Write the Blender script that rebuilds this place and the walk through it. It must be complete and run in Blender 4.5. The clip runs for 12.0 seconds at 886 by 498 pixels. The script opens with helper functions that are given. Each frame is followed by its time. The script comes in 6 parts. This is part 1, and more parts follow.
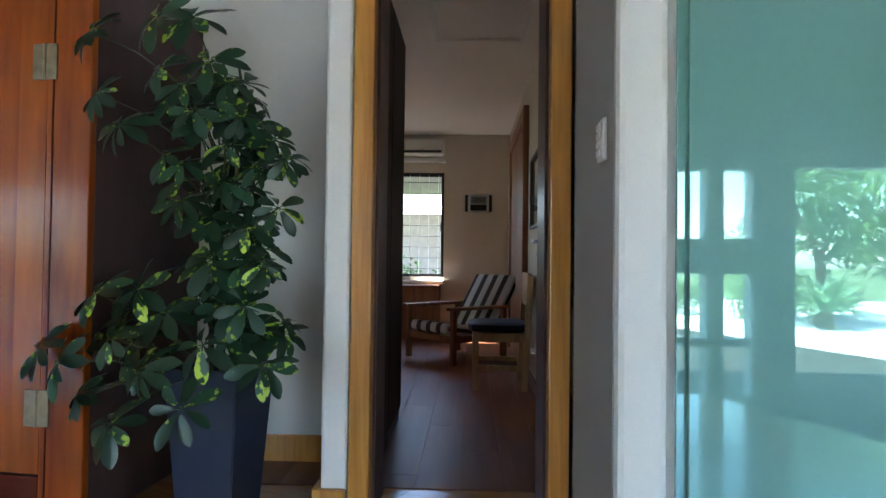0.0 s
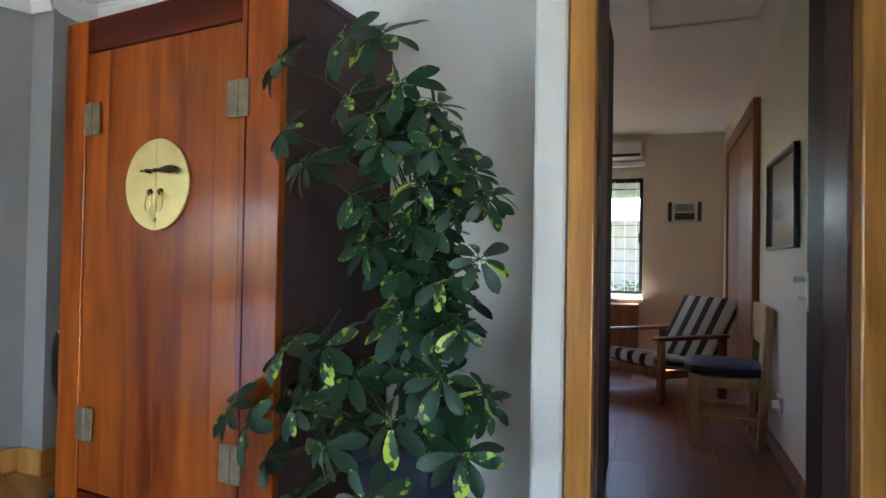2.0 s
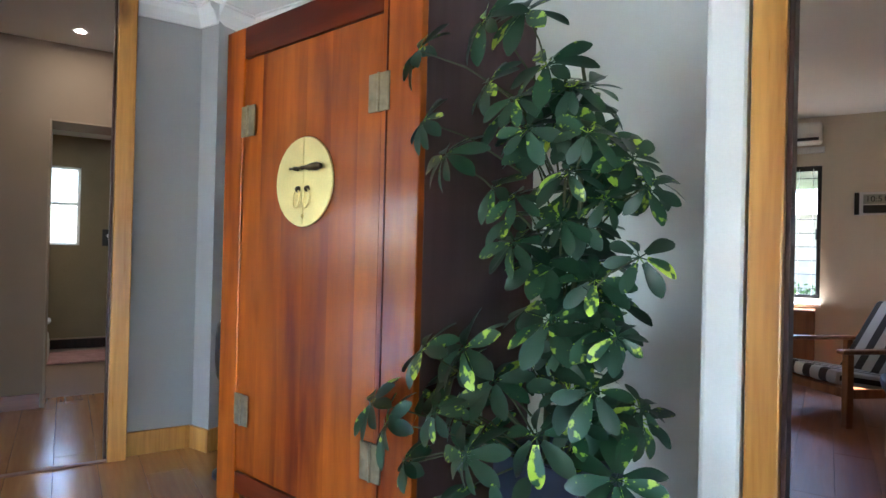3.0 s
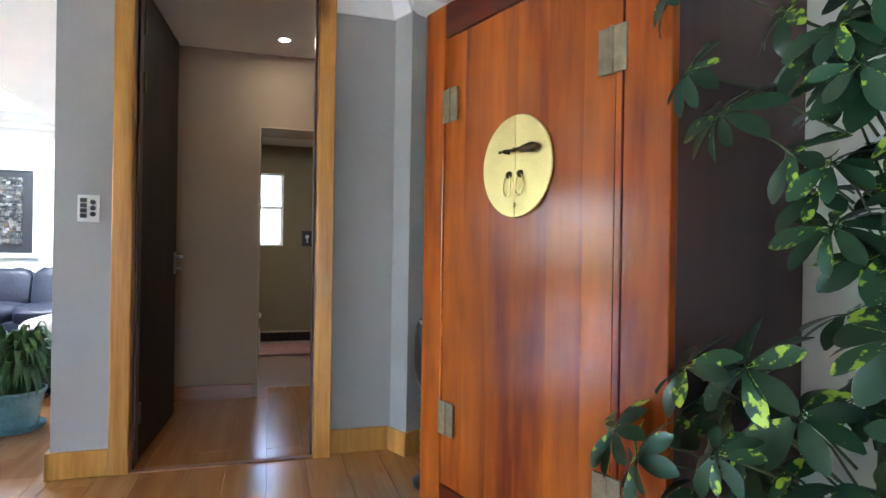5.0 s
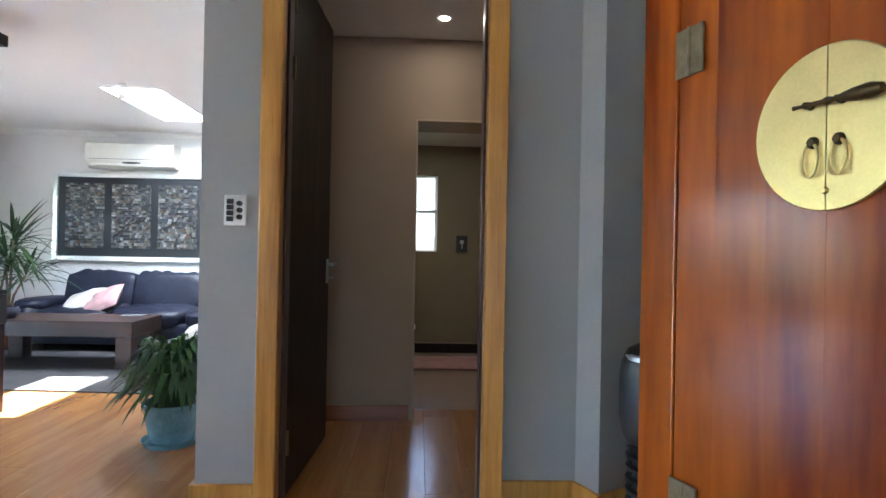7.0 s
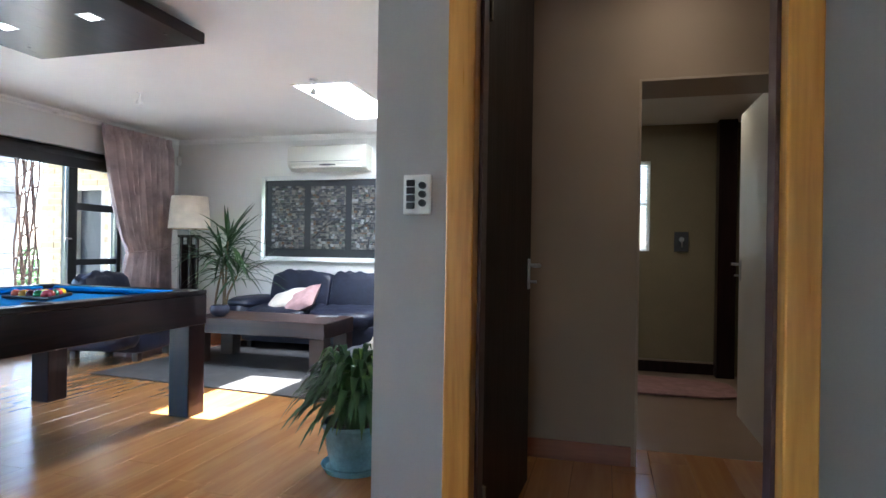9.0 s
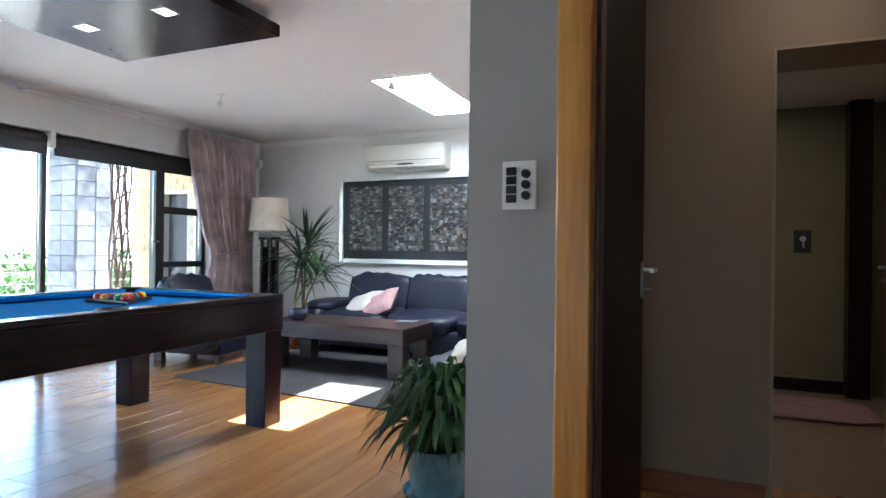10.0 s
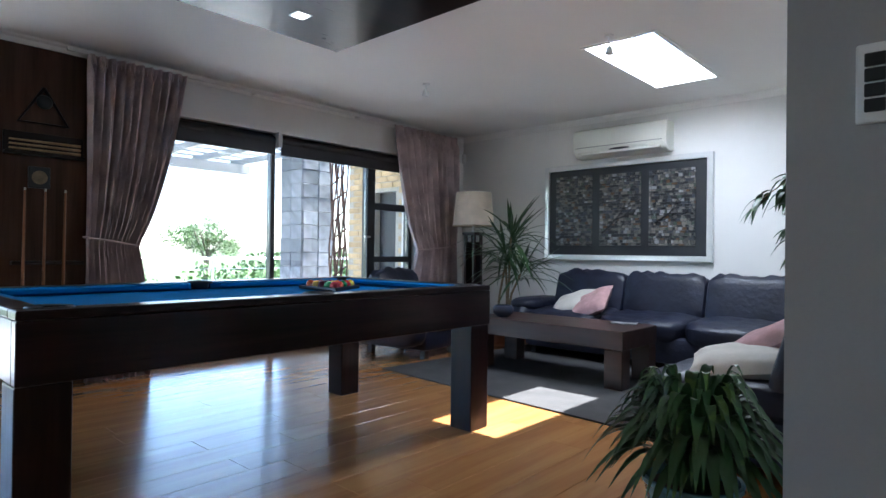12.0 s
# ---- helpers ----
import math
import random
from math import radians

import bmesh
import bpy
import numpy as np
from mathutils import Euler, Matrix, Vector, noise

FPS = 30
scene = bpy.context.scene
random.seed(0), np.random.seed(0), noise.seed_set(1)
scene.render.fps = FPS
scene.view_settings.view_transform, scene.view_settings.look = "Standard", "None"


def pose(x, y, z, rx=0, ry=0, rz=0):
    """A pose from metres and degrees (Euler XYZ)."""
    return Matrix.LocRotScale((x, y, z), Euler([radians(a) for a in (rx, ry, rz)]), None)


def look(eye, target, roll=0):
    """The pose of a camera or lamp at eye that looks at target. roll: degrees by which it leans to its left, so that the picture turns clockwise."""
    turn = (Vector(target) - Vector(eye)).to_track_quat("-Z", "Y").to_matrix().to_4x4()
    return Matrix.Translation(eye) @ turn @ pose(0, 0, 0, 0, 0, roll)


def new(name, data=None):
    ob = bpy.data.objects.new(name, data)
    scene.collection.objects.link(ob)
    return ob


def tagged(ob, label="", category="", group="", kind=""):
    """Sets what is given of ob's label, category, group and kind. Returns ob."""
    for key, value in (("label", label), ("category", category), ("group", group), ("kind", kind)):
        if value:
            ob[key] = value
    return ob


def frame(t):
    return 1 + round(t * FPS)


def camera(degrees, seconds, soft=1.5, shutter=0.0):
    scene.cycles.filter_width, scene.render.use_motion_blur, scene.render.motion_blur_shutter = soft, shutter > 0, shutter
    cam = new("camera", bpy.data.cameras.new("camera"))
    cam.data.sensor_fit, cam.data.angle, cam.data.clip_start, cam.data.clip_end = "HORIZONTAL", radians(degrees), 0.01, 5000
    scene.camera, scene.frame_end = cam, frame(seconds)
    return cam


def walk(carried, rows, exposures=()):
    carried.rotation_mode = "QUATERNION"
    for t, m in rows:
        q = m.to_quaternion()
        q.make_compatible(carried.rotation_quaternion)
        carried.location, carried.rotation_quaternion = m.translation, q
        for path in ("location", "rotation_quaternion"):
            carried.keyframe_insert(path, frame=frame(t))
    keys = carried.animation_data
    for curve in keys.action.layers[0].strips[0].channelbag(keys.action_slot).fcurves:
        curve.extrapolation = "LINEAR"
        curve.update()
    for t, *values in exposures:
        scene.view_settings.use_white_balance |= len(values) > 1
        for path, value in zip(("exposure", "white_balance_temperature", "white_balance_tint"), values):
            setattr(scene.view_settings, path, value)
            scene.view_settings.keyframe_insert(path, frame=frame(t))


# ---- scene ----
cam = camera(74.3, 12.0)
PATH = [
    (0, (0.235, -0.062, 0.953), (-0.655, 1.728, 0.994), 0.7),
    (0.5, (0.111, 0.022, 1.006), (-0.873, 1.763, 1.042), 0.8),
    (1, (-0.004, 0.097, 1.096), (-1.099, 1.769, 1.137), 0.8),
    (1.5, (-0.061, 0.157, 1.118), (-1.261, 1.756, 1.156), 0.9),
    (2, (-0.1, 0.227, 1.12), (-1.484, 1.67, 1.152), 1.0),
    (2.5, (-0.141, 0.264, 1.125), (-1.675, 1.547, 1.145), 1.2),
    (3, (-0.215, 0.299, 1.121), (-1.896, 1.383, 1.132), 1.4),
    (3.5, (-0.29, 0.305, 1.124), (-2.075, 1.206, 1.124), 1.2),
    (5.5, (-0.72, 0.263, 1.091), (-2.662, 0.739, 1.096), 1.0),
    (6, (-0.893, 0.314, 1.099), (-2.861, 0.669, 1.108), 1.1),
    (6.5, (-1.031, 0.306, 1.098), (-3.021, 0.506, 1.105), 1.1),
    (7, (-1.206, 0.218, 1.106), (-3.204, 0.302, 1.114), 1.1),
    (9, (-1.897, 0.039, 1.086), (-3.823, -0.5, 1.088), 0.9),
    (9.5, (-2.058, -0.062, 1.101), (-3.945, -0.724, 1.104), 0.8),
    (10, (-2.181, -0.13, 1.088), (-4.023, -0.91, 1.091), 0.7),
    (10.5, (-2.317, -0.188, 1.079), (-4.087, -1.119, 1.084), 0.7),
    (11, (-2.412, -0.255, 1.054), (-4.071, -1.371, 1.058), 0.5),
    (11.5, (-2.477, -0.345, 1.03), (-4.039, -1.593, 1.037), 0.5),
    (12, (-2.533, -0.449, 0.986), (-4.014, -1.794, 0.995), 0.7),
]
EXPOSURES = [(0.0, 3.55, 5900, 10), (1.5, 3.7, 5900, 10), (2.5, 4.2, 5750, 10), (3.5, 4.5, 5600, 10), (5.5, 4.5, 5850, 10), (7.0, 4.0, 5750, 10), (9.0, 3.7, 5800, 10), (10.5, 3.25, 5750, 10), (12.0, 2.6, 5650, 10)]
walk(cam, [(t, look(eye, target, roll)) for t, eye, target, roll in PATH], EXPOSURES)

# ---- world, sun and large lights ----
SUN_FROM = Vector((-0.515, 0.112, 1.0)).normalized()
world = bpy.data.worlds.new("sky")
scene.world = world
world.use_nodes = True
wn = world.node_tree.nodes
sky = wn.new("ShaderNodeTexSky")
sky.sky_type, sky.sun_disc = "NISHITA", False
sky.sun_elevation = math.asin(SUN_FROM.z)
sky.sun_rotation = math.atan2(SUN_FROM.x, SUN_FROM.y) % (2 * math.pi)
wn["Background"].inputs["Strength"].default_value = 0.15
world.node_tree.links.new(sky.outputs["Color"], wn["Background"].inputs["Color"])

sun = new("sun", bpy.data.lights.new("sun", "SUN"))
sun.data.energy, sun.data.angle, sun.data.color = 5.0, radians(0.5), (1.0, 0.95, 0.88)
sun.matrix_world = look((0, 0, 8), Vector((0, 0, 8)) - SUN_FROM)


# ---- house frame: the pool room lies along x and y, the hall and office are turned ----
ANG = 23.8
CA, SA = math.cos(radians(ANG)), math.sin(radians(ANG))
HALL = pose(0, 0, 0, 0, 0, ANG)


def hall(u, v, z=0.0):
    return Vector((u * CA - v * SA, u * SA + v * CA, z))


CEIL = 2.45
panel_light = new("skylight_lamp", bpy.data.lights.new("skylight_lamp", "AREA"))
panel_light.data.shape, panel_light.data.size, panel_light.data.size_y = "RECTANGLE", 1.26, 0.49
panel_light.data.energy, panel_light.data.color = 9.0, (0.93, 0.97, 1.0)
panel_light.matrix_world = pose(-6.925, -2.265, CEIL + 0.2)


# ---- materials ----
def clamp01(c):
    return tuple(min(1.0, max(0.0, v)) for v in c)


def material(name, color, rough=0.5, metal=0.0, spread=0.08, scale=6.0, bump=0.05, fine=60.0, coat=0.0, spec=0.5, per_piece=0.0):
    """A plain surface with stains at one scale, grain at another and a fine relief."""
    m = bpy.data.materials.new(name)
    m.use_nodes = True
    n, l = m.node_tree.nodes, m.node_tree.links
    b = n["Principled BSDF"]
    co = n.new("ShaderNodeTexCoord")
    big, small = n.new("ShaderNodeTexNoise"), n.new("ShaderNodeTexNoise")
    big.inputs["Scale"].default_value, big.inputs["Detail"].default_value = scale, 5
    small.inputs["Scale"].default_value, small.inputs["Detail"].default_value = fine, 6
    l.new(co.outputs["Object"], big.inputs["Vector"])
    l.new(co.outputs["Object"], small.inputs["Vector"])
    mixed = n.new("ShaderNodeMath")
    mixed.operation = "MULTIPLY_ADD"
    l.new(small.outputs["Fac"], mixed.inputs[0])
    mixed.inputs[1].default_value = 0.4
    l.new(big.outputs["Fac"], mixed.inputs[2])
    ramp = n.new("ShaderNodeValToRGB")
    lo = clamp01(v * (1 - spread * 1.6) for v in color)
    hi = clamp01(v * (1 + spread * 1.6) for v in color)
    ramp.color_ramp.elements[0].position, ramp.color_ramp.elements[0].color = 0.45, (*lo, 1)
    ramp.color_ramp.elements[1].position, ramp.color_ramp.elements[1].color = 0.95, (*hi, 1)
    l.new(mixed.outputs[0], ramp.inputs["Fac"])
    out = ramp.outputs["Color"]
    if per_piece:
        info, hsv, rng = n.new("ShaderNodeObjectInfo"), n.new("ShaderNodeHueSaturation"), n.new("ShaderNodeMapRange")
        rng.inputs["To Min"].default_value, rng.inputs["To Max"].default_value = 1 - per_piece, 1 + per_piece
        l.new(info.outputs["Random"], rng.inputs["Value"])
        l.new(rng.outputs["Result"], hsv.inputs["Value"])
        l.new(out, hsv.inputs["Color"])
        out = hsv.outputs["Color"]
    l.new(out, b.inputs["Base Color"])
    rr = n.new("ShaderNodeMapRange")
    rr.inputs["To Min"].default_value, rr.inputs["To Max"].default_value = max(0.02, rough * 0.85), min(1, rough * 1.15)
    l.new(big.outputs["Fac"], rr.inputs["Value"])
    l.new(rr.outputs["Result"], b.inputs["Roughness"])
    b.inputs["Metallic"].default_value = metal
    b.inputs["Coat Weight"].default_value = coat
    b.inputs["Coat Roughness"].default_value = 0.12
    b.inputs["Specular IOR Level"].default_value = spec
    if bump:
        bp = n.new("ShaderNodeBump")
        bp.inputs["Strength"].default_value, bp.inputs["Distance"].default_value = bump, 0.01
        l.new(small.outputs["Fac"], bp.inputs["Height"])
        l.new(bp.outputs["Normal"], b.inputs["Normal"])
    return m


def wood(name, dark, light, stretch=(12, 12, 0.8), rough=0.35, coat=0.0, bump=0.03, per_piece=0.0, knots=0.0, contrast=(0.35, 0.7), coat_rough=0.15):
    """Wood whose grain runs along the axis with the small stretch."""
    m = bpy.data.materials.new(name)
    m.use_nodes = True
    n, l = m.node_tree.nodes, m.node_tree.links
    b = n["Principled BSDF"]
    co, mp = n.new("ShaderNodeTexCoord"), n.new("ShaderNodeMapping")
    mp.inputs["Scale"].default_value = stretch
    l.new(co.outputs["Object"], mp.inputs["Vector"])
    vec = mp.outputs["Vector"]
    info = n.new("ShaderNodeObjectInfo")
    if per_piece:
        add, mul = n.new("ShaderNodeVectorMath"), n.new("ShaderNodeMath")
        mul.operation, mul.inputs[1].default_value = "MULTIPLY", 40.0
        l.new(info.outputs["Random"], mul.inputs[0])
        comb = n.new("ShaderNodeCombineXYZ")
        for k in ("X", "Y", "Z"):
            l.new(mul.outputs[0], comb.inputs[k])
        l.new(vec, add.inputs[0])
        l.new(comb.outputs[0], add.inputs[1])
        vec = add.outputs[0]
    g, f = n.new("ShaderNodeTexNoise"), n.new("ShaderNodeTexNoise")
    g.inputs["Scale"].default_value, g.inputs["Detail"].default_value, g.inputs["Distortion"].default_value = 1.0, 4, 0.6
    f.inputs["Scale"].default_value, f.inputs["Detail"].default_value = 5.0, 8
    l.new(vec, g.inputs["Vector"])
    l.new(vec, f.inputs["Vector"])
    mixed = n.new("ShaderNodeMath")
    mixed.operation, mixed.inputs[1].default_value = "MULTIPLY_ADD", 0.35
    l.new(f.outputs["Fac"], mixed.inputs[0])
    l.new(g.outputs["Fac"], mixed.inputs[2])
    ramp = n.new("ShaderNodeValToRGB")
    ramp.color_ramp.elements[0].position, ramp.color_ramp.elements[0].color = contrast[0] + 0.15, (*dark, 1)
    ramp.color_ramp.elements[1].position, ramp.color_ramp.elements[1].color = contrast[1] + 0.15, (*light, 1)
    l.new(mixed.outputs[0], ramp.inputs["Fac"])
    out = ramp.outputs["Color"]
    if knots:
        vo, mp2 = n.new("ShaderNodeTexVoronoi"), n.new("ShaderNodeMapping")
        mp2.inputs["Scale"].default_value = (5.0, 5.0, 2.2)
        l.new(co.outputs["Object"], mp2.inputs["Vector"])
        l.new(mp2.outputs["Vector"], vo.inputs["Vector"])
        vo.inputs["Scale"].default_value = knots
        kr = n.new("ShaderNodeValToRGB")
        kr.color_ramp.elements[0].position, kr.color_ramp.elements[0].color = 0.04, (0.22, 0.14, 0.1, 1)
        kr.color_ramp.elements[1].position, kr.color_ramp.elements[1].color = 0.13, (1, 1, 1, 1)
        l.new(vo.outputs["Distance"], kr.inputs["Fac"])
        mx = n.new("ShaderNodeMix")
        mx.data_type, mx.blend_type = "RGBA", "MULTIPLY"
        mx.inputs["Factor"].default_value = 0.75
        l.new(out, mx.inputs["A"])
        l.new(kr.outputs["Color"], mx.inputs["B"])
        out = mx.outputs["Result"]
    if per_piece:
        hsv, rng = n.new("ShaderNodeHueSaturation"), n.new("ShaderNodeMapRange")
        rng.inputs["To Min"].default_value, rng.inputs["To Max"].default_value = 1 - per_piece, 1 + per_piece
        l.new(info.outputs["Random"], rng.inputs["Value"])
        l.new(rng.outputs["Result"], hsv.inputs["Value"])
        l.new(out, hsv.inputs["Color"])
        out = hsv.outputs["Color"]
    l.new(out, b.inputs["Base Color"])
    rr = n.new("ShaderNodeMapRange")
    rr.inputs["To Min"].default_value, rr.inputs["To Max"].default_value = rough * 0.8, rough * 1.2
    l.new(f.outputs["Fac"], rr.inputs["Value"])
    l.new(rr.outputs["Result"], b.inputs["Roughness"])
    b.inputs["Coat Weight"].default_value, b.inputs["Coat Roughness"].default_value = coat, coat_rough
    bp = n.new("ShaderNodeBump")
    bp.inputs["Strength"].default_value, bp.inputs["Distance"].default_value = bump, 0.01
    l.new(f.outputs["Fac"], bp.inputs["Height"])
    l.new(bp.outputs["Normal"], b.inputs["Normal"])
    return m


def glowing(name, color, strength):
    m = bpy.data.materials.new(name)
    m.use_nodes = True
    b = m.node_tree.nodes["Principled BSDF"]
    b.inputs["Base Color"].default_value = (*color, 1)
    b.inputs["Emission Color"].default_value = (*color, 1)
    b.inputs["Emission Strength"].default_value = strength
    return m


def glass(name, tint=(0.95, 0.98, 0.97), rough=0.0):
    m = bpy.data.materials.new(name)
    m.use_nodes = True
    b = m.node_tree.nodes["Principled BSDF"]
    b.inputs["Base Color"].default_value = (*tint, 1)
    b.inputs["Transmission Weight"].default_value = 1.0
    b.inputs["Roughness"].default_value = rough
    b.inputs["IOR"].default_value = 1.45
    return m


M = {
    "white": material("white_plaster", (0.78, 0.77, 0.74), 0.85, spread=0.03, scale=1.5, bump=0.06, fine=140),
    "ceiling": material("ceiling_paint", (0.86, 0.85, 0.82), 0.9, spread=0.02, scale=1.2, bump=0.04, fine=160),
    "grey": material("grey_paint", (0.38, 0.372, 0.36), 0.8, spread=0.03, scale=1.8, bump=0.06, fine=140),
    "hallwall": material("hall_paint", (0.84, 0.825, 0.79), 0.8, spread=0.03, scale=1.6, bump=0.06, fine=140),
    "office": material("office_paint", (0.68, 0.61, 0.49), 0.8, spread=0.03, scale=1.5, bump=0.05, fine=140),
    # passage walls are coloured darker, the passage's dimness put into the beige
    "passage": material("dimmed_passage_paint", (0.33, 0.242, 0.172), 0.8, spread=0.03, scale=1.5, bump=0.05, fine=140),
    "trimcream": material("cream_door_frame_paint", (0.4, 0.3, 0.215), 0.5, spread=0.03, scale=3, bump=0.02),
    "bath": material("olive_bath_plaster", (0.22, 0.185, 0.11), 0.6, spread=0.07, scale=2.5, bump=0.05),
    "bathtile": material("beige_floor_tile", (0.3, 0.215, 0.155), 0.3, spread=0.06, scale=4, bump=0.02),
    "floor": wood("oak_laminate", (0.38, 0.165, 0.052), (0.49, 0.232, 0.078), (0.9, 11, 11), 0.24, coat=0.55, bump=0.012, per_piece=0.035, coat_rough=0.16),
    "cherry": wood("cherry_laminate", (0.16, 0.045, 0.015), (0.25, 0.085, 0.03), (0.9, 11, 11), 0.42, coat=0.0, bump=0.012, per_piece=0.05),
    "pine": wood("varnished_pine", (0.42, 0.165, 0.024), (0.68, 0.335, 0.07), (14, 14, 0.9), 0.3, coat=0.3, knots=0.55),
    "cabinet": wood("red_brown_cabinet_wood", (0.15, 0.016, 0.0015), (0.45, 0.105, 0.006), (6.0, 6.0, 0.7), 0.5, coat=0.65, knots=0.45, contrast=(0.28, 0.7), coat_rough=0.17, per_piece=0.07),
    "cabrail": wood("dark_red_cabinet_rail", (0.07, 0.007, 0.0018), (0.14, 0.02, 0.003), (0.5, 8.0, 8.0), 0.4, coat=0.35, coat_rough=0.2),
    "cabside": wood("dark_cabinet_side", (0.075, 0.04, 0.038), (0.1, 0.056, 0.053), (9, 9, 0.7), 0.42, coat=0.25, coat_rough=0.3),
    "wenge": wood("dark_wenge", (0.008, 0.0035, 0.004), (0.02, 0.008, 0.008), (1.0, 14, 14), 0.3, coat=0.3),
    "wengev": wood("dark_wenge_upright", (0.008, 0.0035, 0.004), (0.02, 0.008, 0.008), (14, 14, 1.0), 0.32, coat=0.2),
    "coffee": wood("brown_coffee_table_wood", (0.018, 0.0075, 0.0055), (0.042, 0.017, 0.0125), (14, 1.0, 14), 0.4, coat=0.12),
    "doorleaf": wood("dark_door_veneer", (0.016, 0.01, 0.008), (0.034, 0.021, 0.016), (14, 14, 0.9), 0.5),
    "panel": wood("brown_wall_panel", (0.05, 0.025, 0.015), (0.09, 0.045, 0.028), (14, 14, 0.9), 0.4),
    "skirting": wood("red_brown_skirting", (0.2, 0.06, 0.02), (0.33, 0.11, 0.04), (11, 0.9, 11), 0.35, coat=0.2),
    "cupboard": wood("office_cupboard_wood", (0.22, 0.085, 0.035), (0.36, 0.16, 0.07), (14, 14, 0.9), 0.4),
    "beech": wood("beech_chair_wood", (0.42, 0.24, 0.1), (0.62, 0.4, 0.2), (14, 14, 1), 0.4),
    "teak": wood("armchair_teak", (0.2, 0.085, 0.035), (0.36, 0.17, 0.075), (14, 14, 1), 0.4),
    "felt": material("blue_pool_felt", (0.008, 0.19, 0.52), 0.95, spread=0.06, scale=5, bump=0.05, fine=300, spec=0.1),
    "leather": material("navy_leather", (0.0105, 0.013, 0.029), 0.46, spread=0.25, scale=7, bump=0.5, fine=26),
    "brass": material("brushed_brass", (0.78, 0.62, 0.26), 0.36, metal=0.75, spread=0.08, scale=7, bump=0.04, fine=120),
    "bronze": material("dark_bronze", (0.1, 0.065, 0.03), 0.4, metal=0.8, spread=0.2, scale=30),
    "hinge": material("aged_brass_hinge", (0.27, 0.22, 0.14), 0.42, metal=0.8, spread=0.15, scale=25),
    "steel": material("satin_steel", (0.6, 0.6, 0.6), 0.3, metal=1.0, spread=0.05, scale=20),
    "black": material("black_metal", (0.02, 0.02, 0.022), 0.4, spread=0.1, scale=10),
    "blackplastic": material("black_plastic", (0.015, 0.015, 0.017), 0.35, spread=0.1, scale=12),
    "planter": material("navy_planter_glaze", (0.02, 0.028, 0.055), 0.4, spread=0.1, scale=6, bump=0.03),
    "bluepot": material("teal_glazed_pot", (0.12, 0.24, 0.28), 0.25, spread=0.2, scale=9, bump=0.04, coat=0.3),
    "terracotta": material("terracotta", (0.42, 0.19, 0.1), 0.7, spread=0.12, scale=9),
    "soil": material("potting_soil", (0.04, 0.028, 0.02), 0.95, spread=0.3, scale=30, bump=0.5),
    "stem": material("plant_stem", (0.06, 0.07, 0.03), 0.7, spread=0.2, scale=14),
    "barkstem": material("cane_stem", (0.24, 0.18, 0.11), 0.8, spread=0.2, scale=20, bump=0.2),
    "plastic": material("white_plastic", (0.78, 0.78, 0.76), 0.35, spread=0.02, scale=4, bump=0.0),
    "offplastic": material("cream_plastic", (0.68, 0.67, 0.6), 0.4, spread=0.02, scale=4, bump=0.0),
    "silver": material("silver_picture_frame", (0.72, 0.72, 0.72), 0.3, metal=0.7, spread=0.04, scale=8),
    "artblack": material("black_mount", (0.018, 0.02, 0.024), 0.5, spread=0.06, scale=5),
    "rug": material("grey_rug", (0.08, 0.078, 0.077), 1.0, spread=0.12, scale=5, bump=0.5, fine=220, spec=0.1),
    "cushw": material("cream_cushion", (0.62, 0.58, 0.52), 0.95, spread=0.06, scale=9, bump=0.25, fine=160, spec=0.15),
    "cushp": material("dusty_pink_cushion", (0.46, 0.28, 0.28), 0.95, spread=0.12, scale=14, bump=0.25, fine=160, spec=0.15),
    "shade": material("linen_shade", (0.62, 0.53, 0.42), 0.95, spread=0.08, scale=9, bump=0.2, fine=200),
    "frame": material("charcoal_aluminium", (0.035, 0.035, 0.038), 0.4, metal=0.3, spread=0.06, scale=6),
    "clear": glass("clear_glass"),
    "teal": material("teal_back_painted_glass", (0.25, 0.5, 0.46), 0.015, metal=0.3, spread=0.03, scale=0.9, bump=0.0, spec=0.9),
    "mirrorless": material("picture_glass", (0.28, 0.28, 0.24), 0.06, spread=0.15, scale=3, bump=0.0, coat=1.0),
    "glow": glowing("downlight_lens", (1.0, 0.86, 0.66), 18.0),
    "spotglow": glowing("canopy_spot_lens", (1.0, 0.96, 0.9), 3.0),
    "paving": material("patio_paving", (0.76, 0.73, 0.68), 0.85, spread=0.1, scale=3, bump=0.2),
    "brick": material("yellow_face_brick", (0.5, 0.36, 0.2), 0.85, spread=0.12, scale=9, bump=0.25, per_piece=0.16),
    "mortar": material("mortar", (0.42, 0.38, 0.32), 0.95, spread=0.08, scale=9, bump=0.3),
    "stone": material("grey_slate_cladding", (0.17, 0.175, 0.19), 0.75, spread=0.25, scale=7, bump=0.35, per_piece=0.3),
    "rust": material("rusted_screen", (0.1, 0.05, 0.032), 0.85, spread=0.25, scale=14, bump=0.2),
    "beam": material("weathered_pergola_timber", (0.26, 0.25, 0.24), 0.85, spread=0.12, scale=7, bump=0.2),
    "grass": material("garden_ground", (0.1, 0.13, 0.05), 0.95, spread=0.3, scale=2, bump=0.4, fine=12),
    "leafout": material("garden_leaf", (0.1, 0.17, 0.045), 0.6, spread=0.35, scale=3, bump=0.0, per_piece=0.2),
    "bark": material("tree_bark", (0.12, 0.09, 0.06), 0.9, spread=0.25, scale=9, bump=0.4),
}
for key in ("cabinet", "cabrail", "cabside", "doorleaf", "wenge", "wengev", "panel"):
    M[key].node_tree.nodes["Principled BSDF"].inputs["Specular IOR Level"].default_value = 0.12
